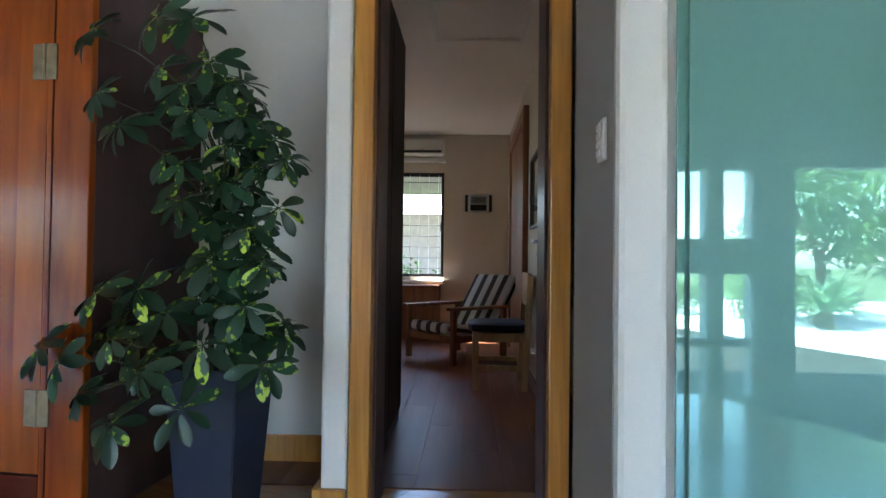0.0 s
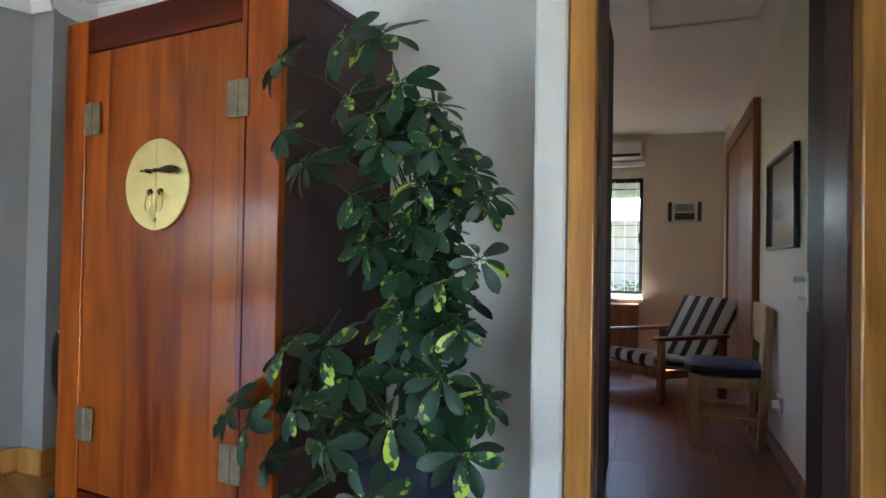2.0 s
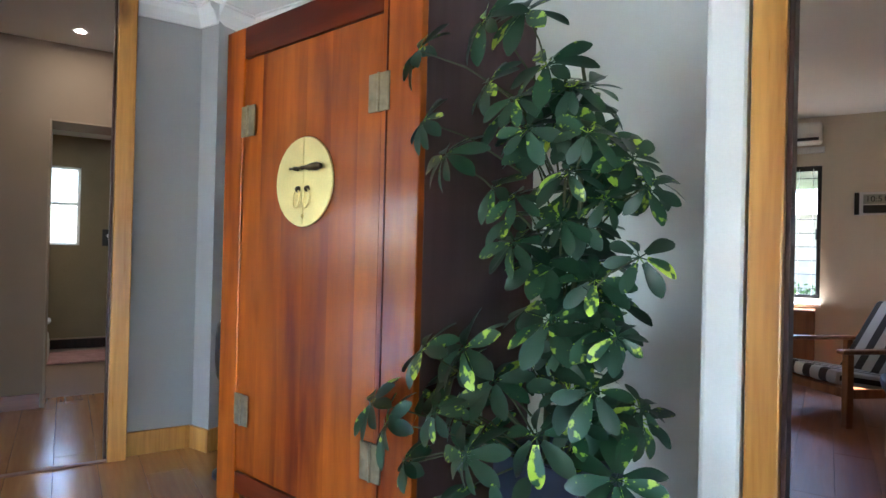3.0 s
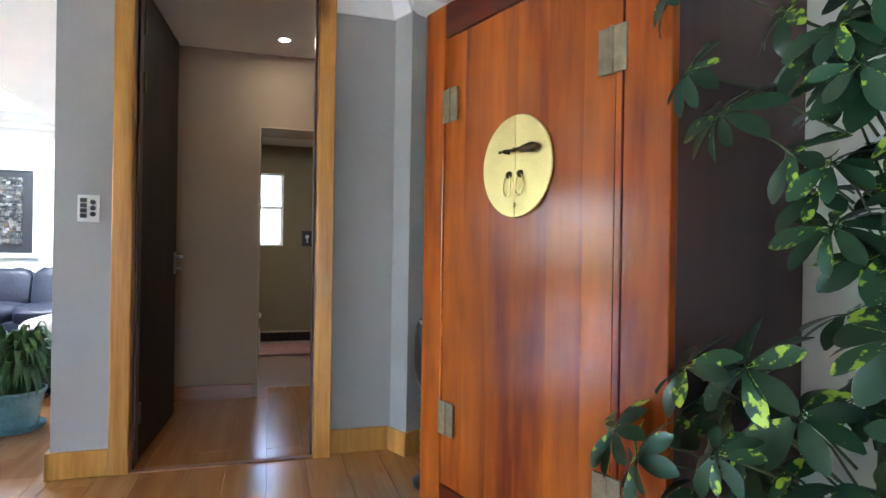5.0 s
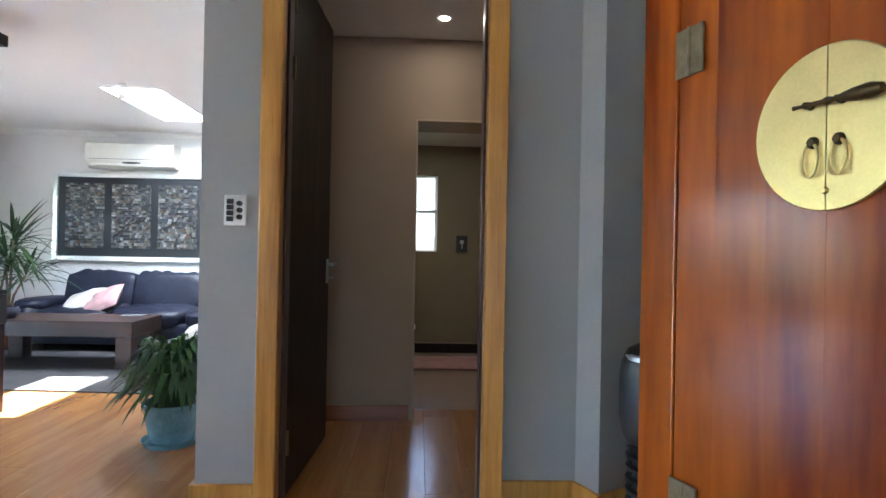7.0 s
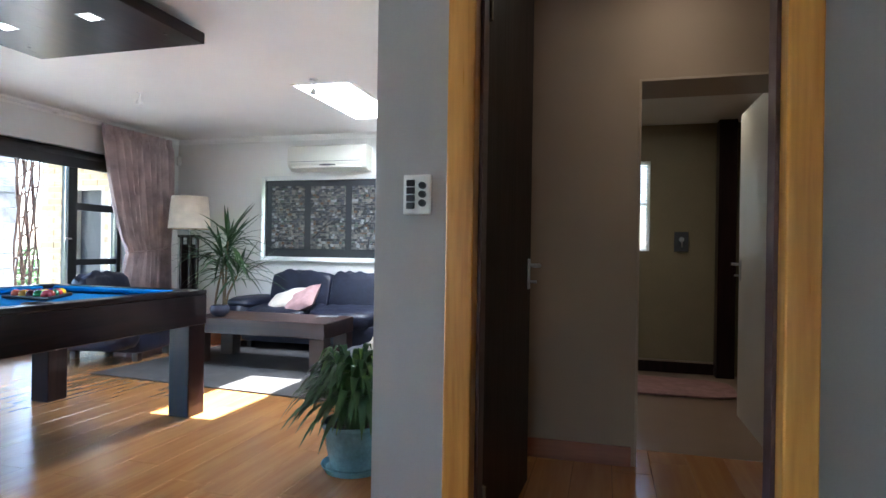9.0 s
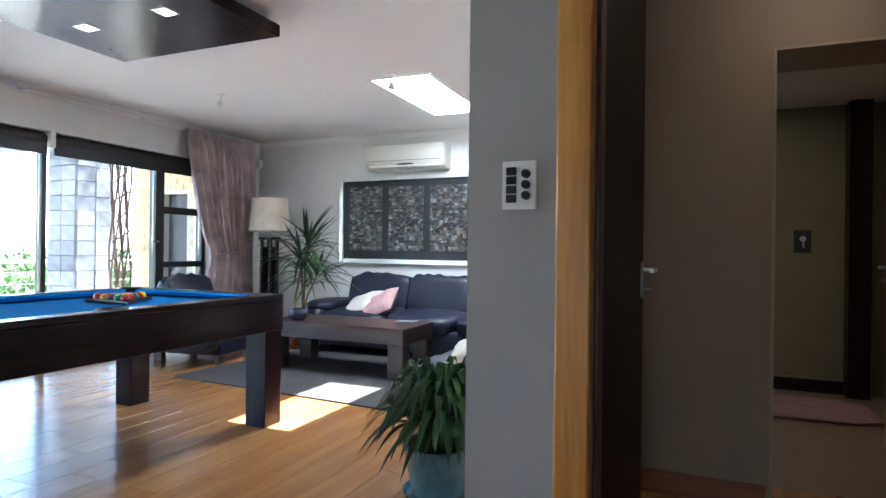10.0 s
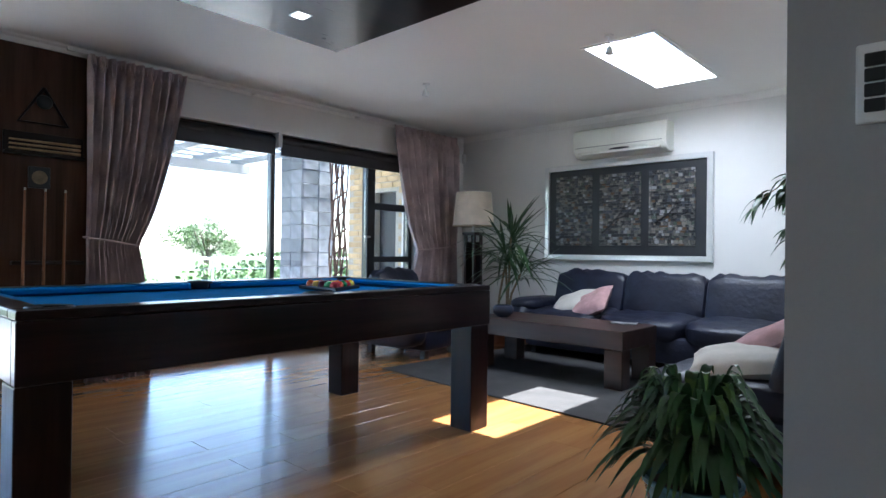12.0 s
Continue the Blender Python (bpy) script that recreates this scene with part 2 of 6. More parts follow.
M["clear"].node_tree.nodes["Principled BSDF"].inputs["Specular IOR Level"].default_value = 0.5


# ---- mesh helpers ----
def box(bm, x0, x1, y0, y1, z0, z1, bevel=0.0, m=None):
    r = bmesh.ops.create_cube(bm, size=1.0)
    vs = r["verts"]
    for v in vs:
        v.co = Vector((x0 + (v.co.x + 0.5) * (x1 - x0), y0 + (v.co.y + 0.5) * (y1 - y0), z0 + (v.co.z + 0.5) * (z1 - z0)))
    if bevel:
        es = {e for v in vs for e in v.link_edges}
        out = bmesh.ops.bevel(bm, geom=list(es), offset=bevel, segments=2, affect="EDGES", profile=0.5)
        vs = list({v for f in out["faces"] for v in f.verts} | {v for v in vs if v.is_valid})
    if m is not None:
        bmesh.ops.transform(bm, matrix=m, verts=vs)
    return bm


def prism(bm, pts, z0, z1):
    lo = [bm.verts.new((p[0], p[1], z0)) for p in pts]
    hi = [bm.verts.new((p[0], p[1], z1)) for p in pts]
    n = len(pts)
    bm.faces.new(lo[::-1])
    bm.faces.new(hi)
    for i in range(n):
        bm.faces.new((lo[i], lo[(i + 1) % n], hi[(i + 1) % n], hi[i]))
    bmesh.ops.recalc_face_normals(bm, faces=bm.faces)
    return bm


def lathe(bm, profile, seg=28, m=None, sx=1.0, sy=1.0):
    """Turns (radius, z) pairs about z."""
    rings = []
    for r, z in profile:
        if r < 1e-5:
            rings.append([bm.verts.new((0, 0, z))])
        else:
            rings.append([bm.verts.new((r * sx * math.cos(2 * math.pi * k / seg), r * sy * math.sin(2 * math.pi * k / seg), z)) for k in range(seg)])
    for a, b in zip(rings, rings[1:]):
        for k in range(seg):
            k2 = (k + 1) % seg
            if len(a) == 1 and len(b) == 1:
                continue
            if len(a) == 1:
                bm.faces.new((a[0], b[k2], b[k]))
            elif len(b) == 1:
                bm.faces.new((a[k], a[k2], b[0]))
            else:
                bm.faces.new((a[k], a[k2], b[k2], b[k]))
    if m is not None:
        bmesh.ops.transform(bm, matrix=m, verts=[v for r in rings for v in r])
    return bm


def tube(bm, pts, r0, r1=None, seg=10):
    """A round bar along points, tapering from r0 to r1."""
    r1 = r0 if r1 is None else r1
    pts = [Vector(p) for p in pts]
    rings = []
    for i, p in enumerate(pts):
        d = (pts[min(i + 1, len(pts) - 1)] - pts[max(i - 1, 0)]).normalized()
        a = d.orthogonal().normalized() if i == 0 else (rings[-1][1] - d * rings[-1][1].dot(d)).normalized()
        b = d.cross(a)
        r = r0 + (r1 - r0) * i / max(1, len(pts) - 1)
        rings.append(([bm.verts.new(p + r * (a * math.cos(2 * math.pi * k / seg) + b * math.sin(2 * math.pi * k / seg))) for k in range(seg)], a))
    for (p, _), (q, _) in zip(rings, rings[1:]):
        for k in range(seg):
            bm.faces.new((p[k], p[(k + 1) % seg], q[(k + 1) % seg], q[k]))
    bm.faces.new(rings[0][0][::-1])
    bm.faces.new(rings[-1][0])
    return bm


def pillow(bm, sx, sy, sz, power=2.6, n=12, m=None, wrinkle=0.0, seed=0):
    """A stuffed block: a rounded super-ellipsoid with soft corners."""
    r = bmesh.ops.create_uvsphere(bm, u_segments=2 * n, v_segments=n, radius=1.0)
    for v in r["verts"]:
        c = v.co.normalized()
        k = (abs(c.x) ** power + abs(c.y) ** power + abs(c.z) ** power) ** (-1 / power)
        p = c * k
        w = 1 + wrinkle * noise.noise(p * 3.1 + Vector((seed, 0, 0)))
        v.co = Vector((p.x * sx / 2, p.y * sy / 2, p.z * sz / 2 * w))
    if m is not None:
        bmesh.ops.transform(bm, matrix=m, verts=r["verts"])
    return bm


def mesh_of(name, bm, mat, smooth=False):
    me = bpy.data.meshes.new(name)
    bm.normal_update()
    bm.to_mesh(me)
    bm.free()
    me.materials.append(mat)
    if smooth:
        me.shade_smooth()
        try:
            me.set_sharp_from_angle(angle=radians(38))
        except AttributeError:
            pass
    return me


def part(name, bm, mat, parent, label="", smooth=False):
    ob = new(name, mesh_of(name, bm, mat, smooth))
    ob.parent = parent
    return tagged(ob, label)


def thing(name, m, label, category, group=""):
    ob = new(name)
    ob.empty_display_size = 0.1
    ob.matrix_world = m
    return tagged(ob, label, category, group)


def single(name, bm, mat, m, label, category, group="", smooth=False):
    ob = new(name, mesh_of(name, bm, mat, smooth))
    ob.matrix_world = m
    return tagged(ob, label, category, group)


def structure(name, bm, mat, m=None, label="", smooth=False):
    ob = new(name, mesh_of(name, bm, mat, smooth))
    if m is not None:
        ob.matrix_world = m
    return tagged(ob, label, "", "", "structure")


B = bmesh.new


# ---- structure: pool room ----
def wall_with_holes(bm, along, a0, a1, c0, c1, z0, z1, holes):
    """A wall along x or y from a0 to a1, c0 to c1 thick, with openings (b0, b1, lo, hi)."""
    def put(p, q, lo, hi):
        if q - p > 1e-4 and hi - lo > 1e-4:
            if along == "x":
                box(bm, p, q, c0, c1, lo, hi)
            else:
                box(bm, c0, c1, p, q, lo, hi)
    at = a0
    for b0, b1, lo, hi in sorted(holes):
        put(at, b0, z0, z1)
        put(b0, b1, z0, lo)
        put(b0, b1, hi, z1)
        at = b1
    put(at, a1, z0, z1)
    return bm


WIN = (-7.45, -4.08, 0.0, 2.09)
WIN_EAST = (-3.3, -0.1, 0.0, 2.2)
structure("wall_south", wall_with_holes(B(), "x", -8.5, 0.4, -5.6, -5.35, 0, CEIL, [WIN, WIN_EAST]), M["white"], label="white plastered wall round the sliding doors")
structure("wall_west", wall_with_holes(B(), "y", -5.35, -0.68, -8.5, -8.3, 0, CEIL, []), M["white"], label="white plastered wall behind the sofa")
structure("wall_north", wall_with_holes(B(), "x", -8.3, -3.80, -0.68, -0.5, 0, 2.49, []), M["white"], label="white plastered wall beside the passage")
structure("wall_stub", wall_with_holes(B(), "y", -0.69, -0.447, -3.80, -3.675, 0, CEIL, []), M["grey"], label="grey painted wall end with switches")
structure("wall_grey", prism(B(), [(-3.72, 0.59), (-3.72, 0.915), hall(-2.88, 2.335)[:2], hall(-2.911, 2.75)[:2], (-3.95, 1.34), (-3.95, 0.59)], 0, CEIL), M["grey"], label="pale grey wall between passage and cabinet niche")
structure("wall_pool_east", wall_with_holes(B(), "y", -5.35, -1.53, 0.24, 0.4, 0, CEIL, []), M["white"])

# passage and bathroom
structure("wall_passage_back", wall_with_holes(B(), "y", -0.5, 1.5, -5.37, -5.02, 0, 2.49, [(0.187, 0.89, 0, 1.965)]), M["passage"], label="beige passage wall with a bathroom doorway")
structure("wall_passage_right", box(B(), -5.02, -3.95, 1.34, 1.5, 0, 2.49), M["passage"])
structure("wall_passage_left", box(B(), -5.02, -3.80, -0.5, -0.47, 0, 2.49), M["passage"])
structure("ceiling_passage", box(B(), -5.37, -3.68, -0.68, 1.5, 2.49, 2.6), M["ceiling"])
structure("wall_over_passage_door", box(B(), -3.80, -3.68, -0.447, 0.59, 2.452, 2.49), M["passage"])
BW = (0.11, 0.42, 1.1, 1.935)
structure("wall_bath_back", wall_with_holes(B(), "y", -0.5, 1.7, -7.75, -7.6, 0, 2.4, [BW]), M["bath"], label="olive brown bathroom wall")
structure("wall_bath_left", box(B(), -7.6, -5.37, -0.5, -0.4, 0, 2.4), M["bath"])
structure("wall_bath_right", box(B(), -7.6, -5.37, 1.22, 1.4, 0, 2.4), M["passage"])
structure("wall_bath_pier", box(B(), -7.599, -7.46, 0.975, 1.12, 0, 2.26), M["wengev"], label="dark tiled shower pier")
structure("ceiling_bath", box(B(), -7.75, -5.37, -0.5, 1.7, 2.26, 2.36), M["ceiling"])

# hall and office, in the turned frame
structure("wall_niche", box(B(), -2.911, -0.345, 2.6, 2.75, 0, CEIL), M["hallwall"], HALL, "off-white wall behind the planter")
structure("wall_niche_stub", box(B(), -0.345, -0.246, 1.97, 2.75, 0, CEIL, 0.012), M["hallwall"], HALL, "off-white wall end beside the office door")
structure("wall_switch", box(B(), 0.568, 0.70, 1.37, 2.36, 0, CEIL, 0.02), M["hallwall"], HALL, "grey-white wall end with a light switch")
# thin grey sheet makes this side darker than the off-white front
structure("wall_switch_face", box(B(), 0.5635, 0.5675, 1.392, 1.963, 0, CEIL - 0.002), M["grey"], HALL, "thin grey sheet on one side of the wall end")
structure("wall_glass_back", box(B(), 0.70, 4.3, 1.39, 1.5, 0, CEIL), M["hallwall"], HALL)
structure("wall_hall_right", box(B(), 4.3, 4.45, -1.5, 1.7, 0, CEIL), M["hallwall"], HALL)
structure("wall_hall_rear", wall_with_holes(B(), "x", -0.4, 4.45, -1.55, -1.4, 0, CEIL, [(0.95, 1.877, 0.0, 1.635), (1.982, 2.2, 0.0, 1.635), (2.484, 4.2, 0.0, 1.65)]), M["hallwall"], HALL, "wall with garden windows behind the hall")
structure("wall_over_office_door", box(B(), -0.246, 0.568, 2.0, 2.36, 2.452, 2.8), M["hallwall"], HALL)
structure("wall_office_right", box(B(), 0.68, 0.8, 2.36, 7.15, 0, 2.62), M["office"], HALL, "cream office wall with a picture")
# opening in this unseen wall is added to bring light into the office
structure("wall_office_left", wall_with_holes(B(), "y", 2.8, 7.15, -1.5, -1.38, 0, 2.62, [(4.6, 4.9, 0.9, 2.1)]), M["office"], HALL)
OW = (-0.75, -0.14, 0.756, 2.06)
structure("wall_office_far", wall_with_holes(B(), "x", -1.5, 0.8, 7.15, 7.3, 0, 2.62, [OW]), M["office"], HALL, "cream office wall with a barred window")
structure("wall_office_near", box(B(), -1.5, -0.40, 2.75, 2.8, 0, 2.62), M["office"], HALL)
structure("ceiling_office", box(B(), -1.5, 0.8, 2.36, 7.3, 2.535, 2.7), M["ceiling"], HALL)

bm = B()
for a in ((-0.08, -0.05, 3.33, 4.0), (0.53, 0.56, 3.33, 4.0), (-0.05, 0.53, 3.33, 3.36), (-0.05, 0.53, 3.97, 4.0)):
    box(bm, *a, 2.52, 2.534, 0.002)
structure("trim_ceiling_hatch", bm, M["plastic"], HALL, "white trim round a ceiling hatch")

# ceilings with the skylight shaft
SKY = (-7.56, -6.29, -2.515, -2.015)
bm = B()
x0, x1, y0, y1 = SKY
box(bm, -8.5, x0, -5.6, -0.5, CEIL, CEIL + 0.12)
box(bm, x1, 0.24, -5.6, -0.68, CEIL, CEIL + 0.12)
box(bm, x1, -3.80, -0.68, -0.5, 2.492, CEIL + 0.12)
box(bm, x0, x1, -5.6, y0, CEIL, CEIL + 0.12)
box(bm, x0, x1, y1, -0.5, CEIL, CEIL + 0.12)
structure("ceiling_pool", bm, M["ceiling"], label="white ceiling with a rectangular skylight")
bm = B()
prism(bm, [(-3.68, -0.68), (0.24, -0.68), hall(-0.4, -1.55)[:2], hall(4.45, -1.55)[:2], hall(4.45, 2.36)[:2], hall(0.8, 2.36)[:2], hall(-0.246, 2.36)[:2], hall(-0.246, 2.75)[:2], hall(-2.911, 2.75)[:2], hall(-2.88, 2.335)[:2], (-3.72, 0.915), (-3.72, 0.59), (-3.68, 0.59)], CEIL, CEIL + 0.12)
structure("ceiling_hall", bm, M["ceiling"], label="white hall ceiling")
bm = B()
for a in ((x0 - 0.03, x0, y0, y1), (x1, x1 + 0.03, y0, y1), (x0 - 0.03, x1 + 0.03, y0 - 0.03, y0), (x0 - 0.03, x1 + 0.03, y1, y1 + 0.03)):
    box(bm, *a, CEIL + 0.12, CEIL + 0.27)
structure("skylight_shaft", bm, M["ceiling"], label="white skylight shaft")
bm = B()
for a in ((x0 - 0.025, x0, y0, y1), (x1, x1 + 0.025, y0, y1), (x0 - 0.025, x1 + 0.025, y0 - 0.025, y0), (x0 - 0.025, x1 + 0.025, y1, y1 + 0.025)):
    box(bm, *a, CEIL - 0.008, CEIL + 0.002)
structure("trim_skylight", bm, M["ceiling"])

# roof sheets that keep the sun out
structure("roof", box(B(), -9.0, -3.8, -1.97, 3.0, 2.76, 2.8), M["beam"])
structure("roof_south", box(B(), -9.0, 0.6, -5.65, -2.56, 2.76, 2.8), M["beam"])
structure("roof_east", box(B(), -6.24, 0.6, -2.56, -0.3, 2.755, 2.795), M["beam"])
structure("roof_hall", box(B(), -3.6, 4.6, -1.7, 2.9, 2.84, 2.9), M["beam"], HALL)
structure("roof_office", box(B(), -1.55, 4.6, 2.9, 7.4, 2.84, 2.9), M["beam"], HALL)

# ---- floors ----
structure("ground", box(B(), -400, 400, -400, 400, -1.3, -1.2), M["grass"], label="garden ground reaching the horizon")
structure("floor_base", box(B(), -9, 5.5, -5.62, 8.5, -0.12, -0.012), M["soil"])
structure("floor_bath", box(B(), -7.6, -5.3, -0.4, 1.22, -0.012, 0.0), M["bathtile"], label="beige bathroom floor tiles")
structure("patio", box(B(), -14, 9, -9.9, -5.62, -1.2, -0.05), M["paving"], label="paved patio terrace")
structure("garden_paving", box(B(), 0.0, 14, -14, -1.62, -0.3, -0.04), M["paving"], HALL, "paved garden terrace in the sun")


# ---- baseboards, cornices, door frames ----
bm = B()
box(bm, -3.675, -3.655, -0.705, -0.449, 0, 0.125, 0.004)
box(bm, -3.80, -3.655, -0.71, -0.69, 0, 0.125, 0.004)
structure("baseboard_stub", bm, M["pine"])
bm = B()
box(bm, -3.72, -3.702, 0.592, 0.905, 0, 0.125, 0.004)
structure("baseboard_grey", bm, M["pine"])
bm = B()
box(bm, -3.03, -2.862, 2.317, 2.335, 0, 0.125, 0.004)
box(bm, -2.893, -2.872, 2.34, 2.58, 0, 0.125, 0.004)
box(bm, -2.893, -0.372, 2.58, 2.6, 0, 0.125, 0.004)
structure("baseboard_niche", bm, M["pine"], HALL)
bm = B()
box(bm, -0.37, -0.248, 1.945, 1.968, 0, 0.125, 0.004)
box(bm, -0.37, -0.347, 1.968, 2.57, 0, 0.125, 0.004)
structure("baseboard_niche_stub", bm, M["pine"], HALL)
structure("baseboard_switch", box(B(), 0.545, 0.563, 1.38, 1.94, 0, 0.125, 0.004), M["pine"], HALL)
structure("baseboard_passage", box(B(), -5.02, -5.002, -0.46, 0.172, 0, 0.1, 0.003), M["skirting"])
structure("baseboard_office", box(B(), 0.662, 0.68, 2.4, 5.45, 0, 0.09, 0.003), M["cupboard"], HALL)
structure("baseboard_west", box(B(), -8.3, -8.282, -5.3, -0.7, 0, 0.1, 0.003), M["pine"])


def cornice(name, pts, m=None, drop=0.11, out=0.07):
    """A stepped plaster cornice along points under the ceiling; the room lies to the right of the way."""
    bm = B()
    for (ax, ay), (bx, by) in zip(pts, pts[1:]):
        d = Vector((bx - ax, by - ay)).normalized()
        n = Vector((d.y, -d.x))
        prof = [(0, -drop), (0.012, -drop), (0.016, -drop * 0.8), (out * 0.45, -drop * 0.45), (out * 0.8, -drop * 0.22), (out * 0.82, -drop * 0.1), (out, -drop * 0.08), (out, -0.001), (0, -0.001)]
        ra = [bm.verts.new((ax + n.x * o, ay + n.y * o, CEIL + h)) for o, h in prof]
        rb = [bm.verts.new((bx + n.x * o, by + n.y * o, CEIL + h)) for o, h in prof]
        for i in range(len(prof)):
            j = (i + 1) % len(prof)
            bm.faces.new((ra[i], ra[j], rb[j], rb[i]))
        bm.faces.new(ra[::-1])
        bm.faces.new(rb)
    bmesh.ops.recalc_face_normals(bm, faces=bm.faces)
    return structure(name, bm, M["ceiling"], m, "moulded white plaster cornice")


cornice("trim_cornice_niche", [(-2.895, 2.335), (-2.895, 2.6), (-0.345, 2.6)], HALL)
cornice("trim_cornice_strip", [(-3.03, 2.335), (-2.88, 2.335)], HALL)
cornice("trim_cornice_grey", [(-3.72, 0.59), (-3.72, 0.91)])
cornice("trim_cornice_pool", [(0.24, -5.35), (-8.3, -5.35), (-8.3, -0.68), (-3.80, -0.68)], None, 0.06, 0.05)


def door_frame(name, m, width, depth0, depth1, face, height=2.43, side=0.075):
    """Two varnished posts and a head round an opening that starts at u = 0."""
    ob = thing(name, m, "varnished pine door frame reaching the ceiling", "door frame")
    for k, (a, b) in enumerate(((-side, 0.0), (width, width + side))):
        bm = B()
        box(bm, a, b, depth0, depth1, 0, height, 0.006)
        part("post", bm, M["pine"], ob)
        bm = B()
        if k == 0:
            box(bm, 0.0, 0.012, depth0 + 0.07, depth1, 0.002, height - 0.01, 0.002)
        else:
            box(bm, width - 0.012, width, depth0 + 0.07, depth1, 0.002, height - 0.01, 0.002)
        part("stop", bm, M["cabside"], ob)
    part("head", box(B(), -side, width + side, depth0 + 0.003, depth1 - 0.003, height, height + 0.02), M["pine"], ob)
    part("threshold", box(B(), 0.0, width, depth0 + 0.01, depth0 + 0.05, 0.0, 0.008, 0.002), M["cupboard"], ob)
    return ob


# local u runs along the wall, local v into the next room
door_frame("door_frame", HALL @ pose(-0.165, 1.965, 0), 0.64, -0.015, 0.28, 1, 2.43, 0.075)
door_frame("door_frame", pose(-3.66, -0.357, 0, 0, 0, 90), 0.857, -0.012, 0.14, 1, 2.43, 0.088)


def lever_handle(leaf, x, y, z, side, along):
    """A satin lever on a long plate; side: which way it stands off, along: which way the lever points."""
    bm = B()
    box(bm, x - 0.02, x + 0.02, min(y, y + side * 0.008), max(y, y + side * 0.008), z - 0.11, z + 0.03, 0.003)
    h = part("handle", bm, M["steel"], leaf, "satin steel lever handle")
    part("lever", tube(B(), [(x, y, z), (x, y + side * 0.045, z), (x + along * 0.02, y + side * 0.055, z), (x + along * 0.12, y + side * 0.052, z)], 0.009), M["steel"], h, smooth=True)
    part("key", tube(B(), [(x, y, z - 0.075), (x, y + side * 0.04, z - 0.075)], 0.007), M["steel"], h, smooth=True)


def hinge_leaf(leaf, x, y, z):
    bm = B()
    box(bm, x - 0.02, x + 0.02, y - 0.006, y + 0.003, z - 0.05, z + 0.05, 0.002)
    tube(bm, [(x, y + 0.006, z - 0.052), (x, y + 0.006, z + 0.052)], 0.008)
    part("hinge", bm, M["hinge"], leaf, "dull steel butt hinge")


leaf = thing("door_2", pose(-3.80, -0.36, 0, 0, 0, -3), "dark veneered door standing open into the passage", "door")
part("panel", box(B(), -0.86, -0.01, -0.03, 0.01, 0.008, 2.39, 0.003), M["doorleaf"], leaf)
lever_handle(leaf, -0.80, 0.01, 1.02, 1, 1)
lever_handle(leaf, -0.80, -0.03, 1.02, -1, 1)
for z in (0.25, 1.9, 2.2):
    hinge_leaf(leaf, -0.005, 0.012, z)

leaf = thing("door_1", HALL @ pose(0.505, 2.27, 0, 0, 0, -7), "dark veneered office door standing open", "door")
part("panel", box(B(), -0.015, 0.025, 0.0, 0.72, 0.008, 2.42, 0.003), M["doorleaf"], leaf)
bm = B()
box(bm, -0.023, -0.015, 0.64, 0.68, 0.93, 1.09, 0.003)
h = part("handle", bm, M["steel"], leaf, "satin steel lever handle")
part("lever", tube(B(), [(-0.018, 0.66, 1.06), (-0.06, 0.66, 1.06), (-0.07, 0.63, 1.06), (-0.068, 0.54, 1.06)], 0.009), M["steel"], h, smooth=True)
part("key", tube(B(), [(-0.018, 0.66, 0.99), (-0.05, 0.66, 0.99)], 0.007), M["steel"], h, smooth=True)
for z in (0.3, 1.76):
    hinge_leaf(leaf, -0.016, 0.0, z)

leaf = thing("door_3", pose(-5.41, 0.915, 0), "glossy white bathroom door standing open", "door")
part("panel", box(B(), -0.80, 0.0, -0.02, 0.02, 0.008, 2.02, 0.003), M["offplastic"], leaf)
lever_handle(leaf, -0.74, -0.02, 1.02, -1, 1)
bm = B()
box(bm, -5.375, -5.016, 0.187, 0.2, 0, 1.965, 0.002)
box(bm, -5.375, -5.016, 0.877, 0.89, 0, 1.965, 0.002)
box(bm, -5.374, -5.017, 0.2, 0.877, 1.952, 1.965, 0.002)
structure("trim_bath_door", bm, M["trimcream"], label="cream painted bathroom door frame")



# ---- hall things ----
cab = thing("cabinet", HALL @ pose(-2.32, 1.989, 0, 0, 0, -6.25), "tall red-brown varnished wooden cabinet with round brass lock plate", "cabinet")
CW, CD, CH = 1.163, 0.6, 2.045
part("side_panel", box(B(), 0.002, 0.03, 0.03, CD, 0.0, CH - 0.005, 0.003), M["cabside"], cab, "dark stained side panel")
part("side_panel", box(B(), CW - 0.03, CW - 0.002, 0.03, CD + 0.1, 0.0, CH - 0.005, 0.003), M["cabside"], cab, "dark stained side panel")
part("back_panel", prism(B(), [(0.03, CD - 0.02), (CW - 0.03, CD + 0.08), (CW - 0.03, CD + 0.1), (0.03, CD)], 0.1, CH - 0.01), M["cabside"], cab)
part("top", prism(B(), [(0.0, 0.03), (CW, 0.03), (CW, CD + 0.1), (0.0, CD)], CH - 0.005, CH + 0.02), M["cabside"], cab)
part("shelf", box(B(), 0.03, CW - 0.03, 0.04, CD - 0.02, 0.12, 0.15), M["cabside"], cab)
part("stile", box(B(), 0.0, 0.14, -0.002, 0.03, 0.0, CH + 0.02, 0.005), M["cabinet"], cab)
part("stile", box(B(), 0.985, CW, -0.002, 0.03, 0.0, CH + 0.02, 0.005), M["cabinet"], cab)
part("top_rail", box(B(), 0.14, 0.985, 0.0, 0.03, 1.93, CH + 0.02, 0.004), M["cabrail"], cab)
part("bottom_rail", box(B(), 0.14, 0.985, 0.0, 0.03, 0.075, 0.165, 0.004), M["cabrail"], cab)
